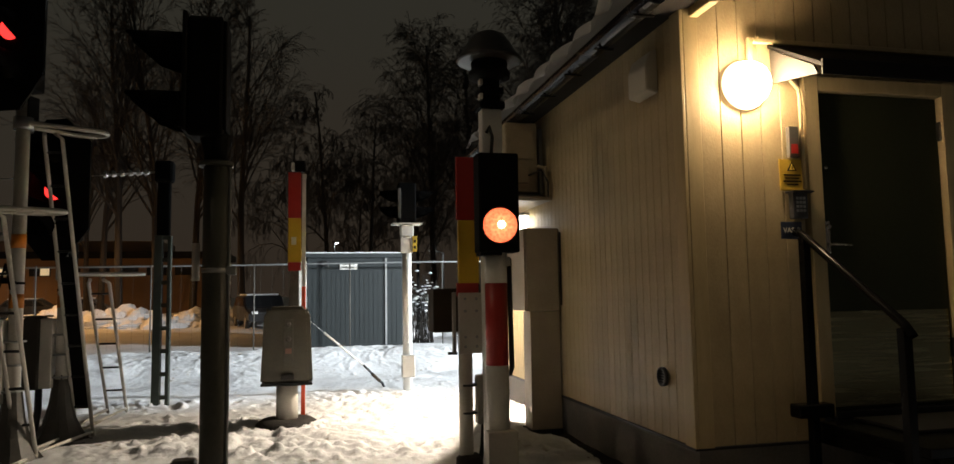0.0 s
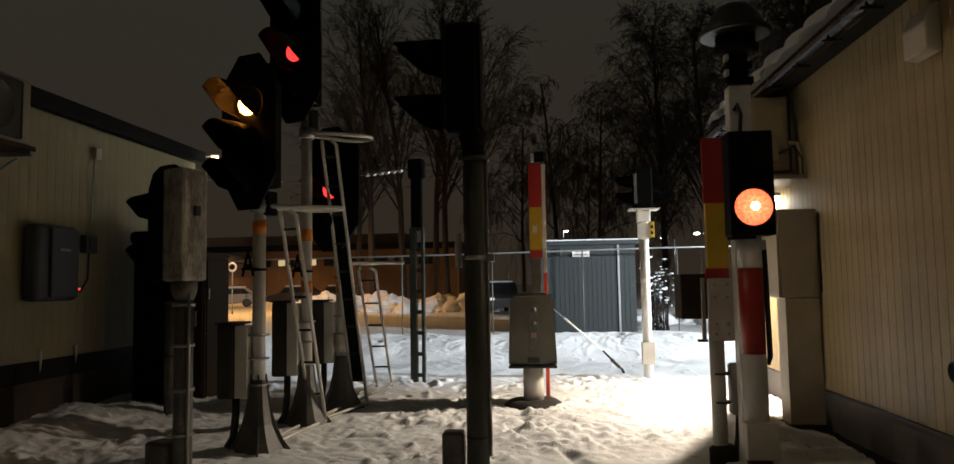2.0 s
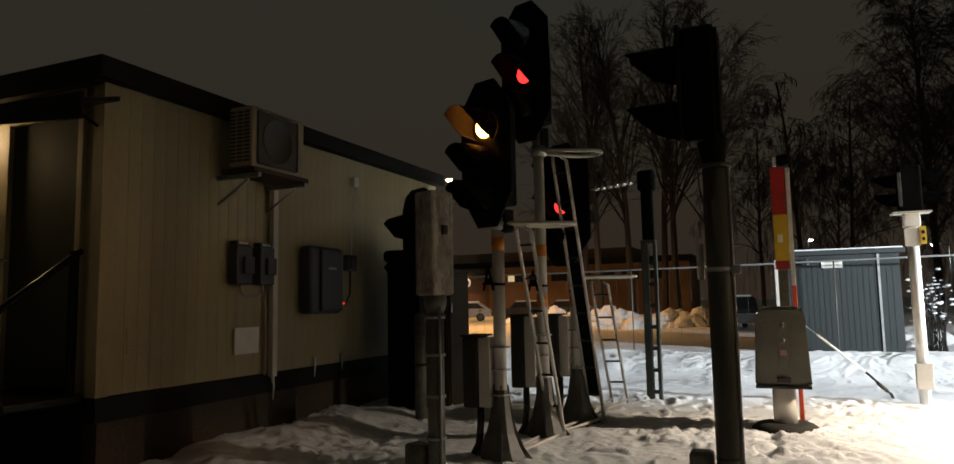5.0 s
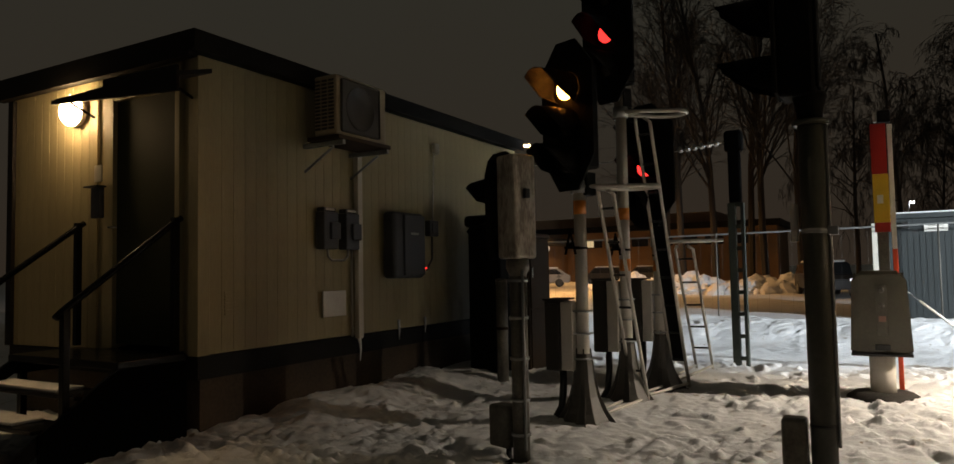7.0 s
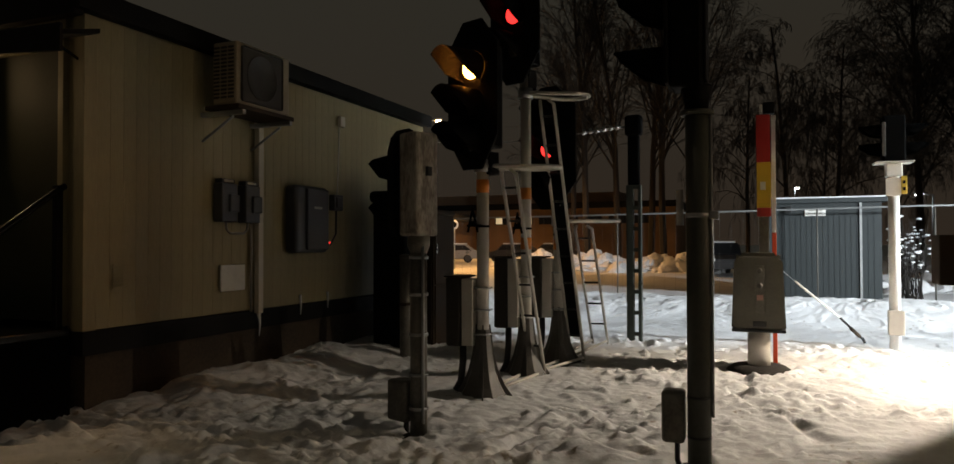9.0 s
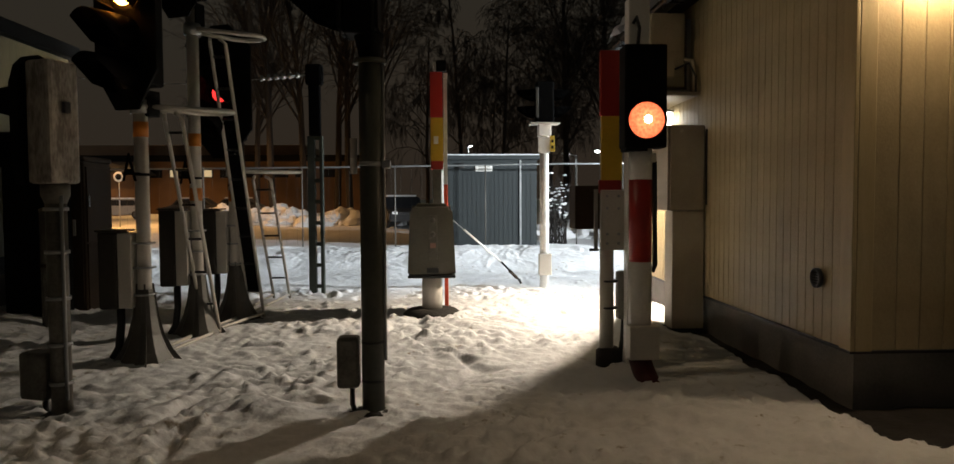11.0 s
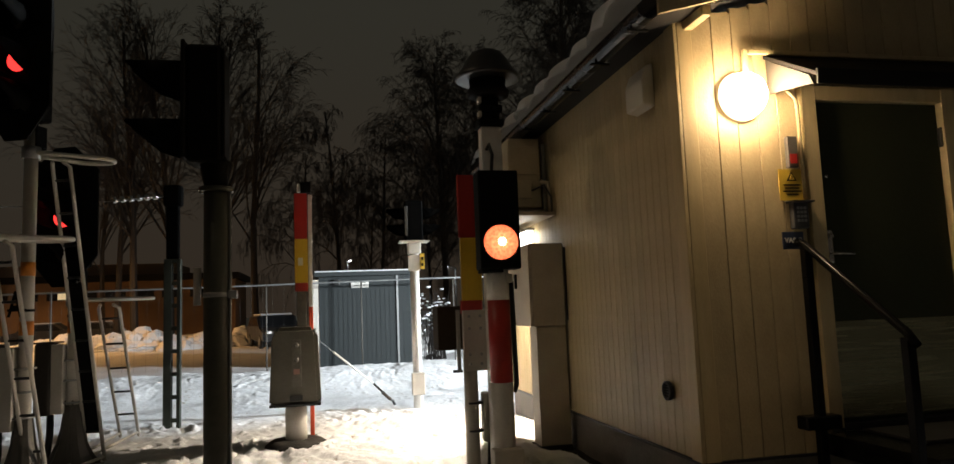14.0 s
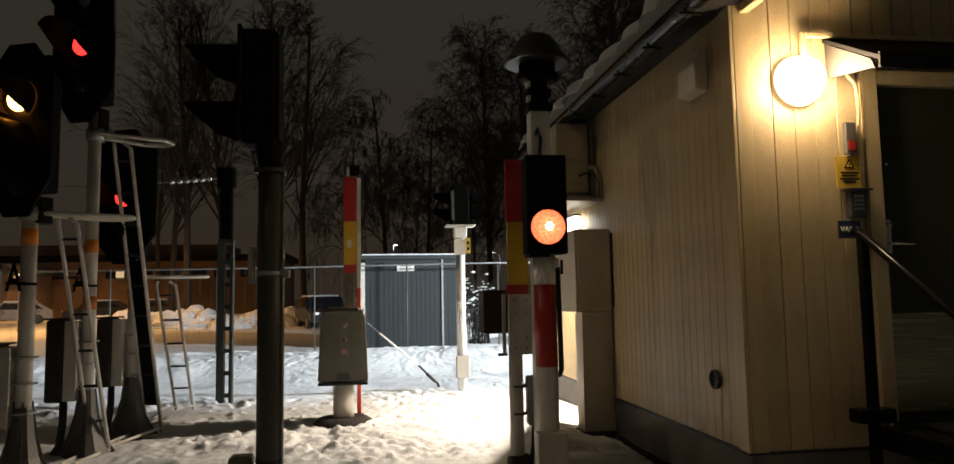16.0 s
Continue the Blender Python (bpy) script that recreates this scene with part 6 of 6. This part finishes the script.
ta = tree("tree", "tall bare deciduous tree with fine upright twigs", 3, 19, 0.5, 0.3, 1.0, -10.6, 43.5)
tb = tree("tree", "bare tree with steep thin branches", 8, 17, 0.5, 0.5, 0.95, -3.7, 39.8)
tcx = tree("tree", "bare birch with a broad drooping crown", 12, 13.5, 1.15, 2.2, 1.15, 0.8, 42)
td = tree("tree", "dense bare tree with a wide crown", 17, 15.5, 0.62, 0.8, 1.6, 6.3, 38)
for ob, x, y, rz, sc in ((ta, -8.9, 44.5, 70, 1.0), (ta, -7.0, 45, 200, 0.98), (tb, -5.9, 43, 130, 1.08), (ta, -12.5, 47, 250, 0.9), (tb, -13.8, 49, 20, 0.85),
                         (tcx, 3.4, 45, 120, 0.95), (td, 9.2, 40, 90, 1.0), (td, 11.2, 33, 210, 1.12), (tcx, -1.4, 47, 250, 0.9), (td, 7.8, 48, 300, 0.8), (tcx, 5.2, 36, 30, 0.62), (td, 14.5, 38, 30, 1.1), (tcx, 2.2, 38, 200, 0.55), (tb, 17, 42, 77, 1.1)):
    ob2 = copy_thing(ob, pose(x, y, 0, 0, 0, rz))
    ob2.scale = (sc, sc, sc)

# ---- siding boards ----
wb1, wb2 = 0.105, 0.142
me_side = board_mesh("board", wb1 - 0.003, EAVE - RZ0 - 0.03)
ys_b = np.arange(RY + 0.115, FARY - wb1 * 0.5, wb1)
boards_on(rw_side, me_side, TAN, [Matrix.Translation((RX + 0.028, float(y) + wb1 - 0.003, RZ0 + 0.006)) @ pose(0, 0, 0, 0, 0, -90) for y in ys_b])
x = RX + 0.12
while x < 6.2:
    w = wb2 - 0.003
    full = not (3.03 - w < x < 4.2)
    z0 = RZ0 + 0.006 if full else 2.645
    top = roof_z(x) + 0.0
    me_b = board_mesh("board", w, top - z0)
    boards_on(rw_front, me_b, TAN, [Matrix.Translation((x, RY + 0.028, z0))])
    x += wb2
lb = 0.12
me_l = board_mesh("board", lb - 0.0006, LTOP - LZ0 - 0.03, 0.022, 0.0009)
boards_on(lw_side, me_l, BEIGE, [Matrix.Translation((LX - 0.028, float(y), LZ0 + 0.006)) @ pose(0, 0, 0, 0, 0, 90) for y in np.arange(LY + 0.11, LFAR - lb, lb)])
me_lf = board_mesh("board", lb - 0.0012, LTOP - LZ0 - 0.03, 0.022, 0.003)
me_lu = board_mesh("board", lb - 0.002, LTOP - 2.815, 0.022)
me_lu.materials.append(BEIGE)
full = []
for x in np.arange(LLEFT, LX - 0.11 - lb, lb):
    if -5.96 - lb < x < -4.98:
        ob = new("board", me_lu)
        ob.parent = lw_front
        ob.matrix_local = Matrix.Translation((float(x), LY + 0.028, 2.785))
    else:
        full.append(Matrix.Translation((float(x), LY + 0.028, LZ0 + 0.006)))
boards_on(lw_front, me_lf, BEIGE, full)
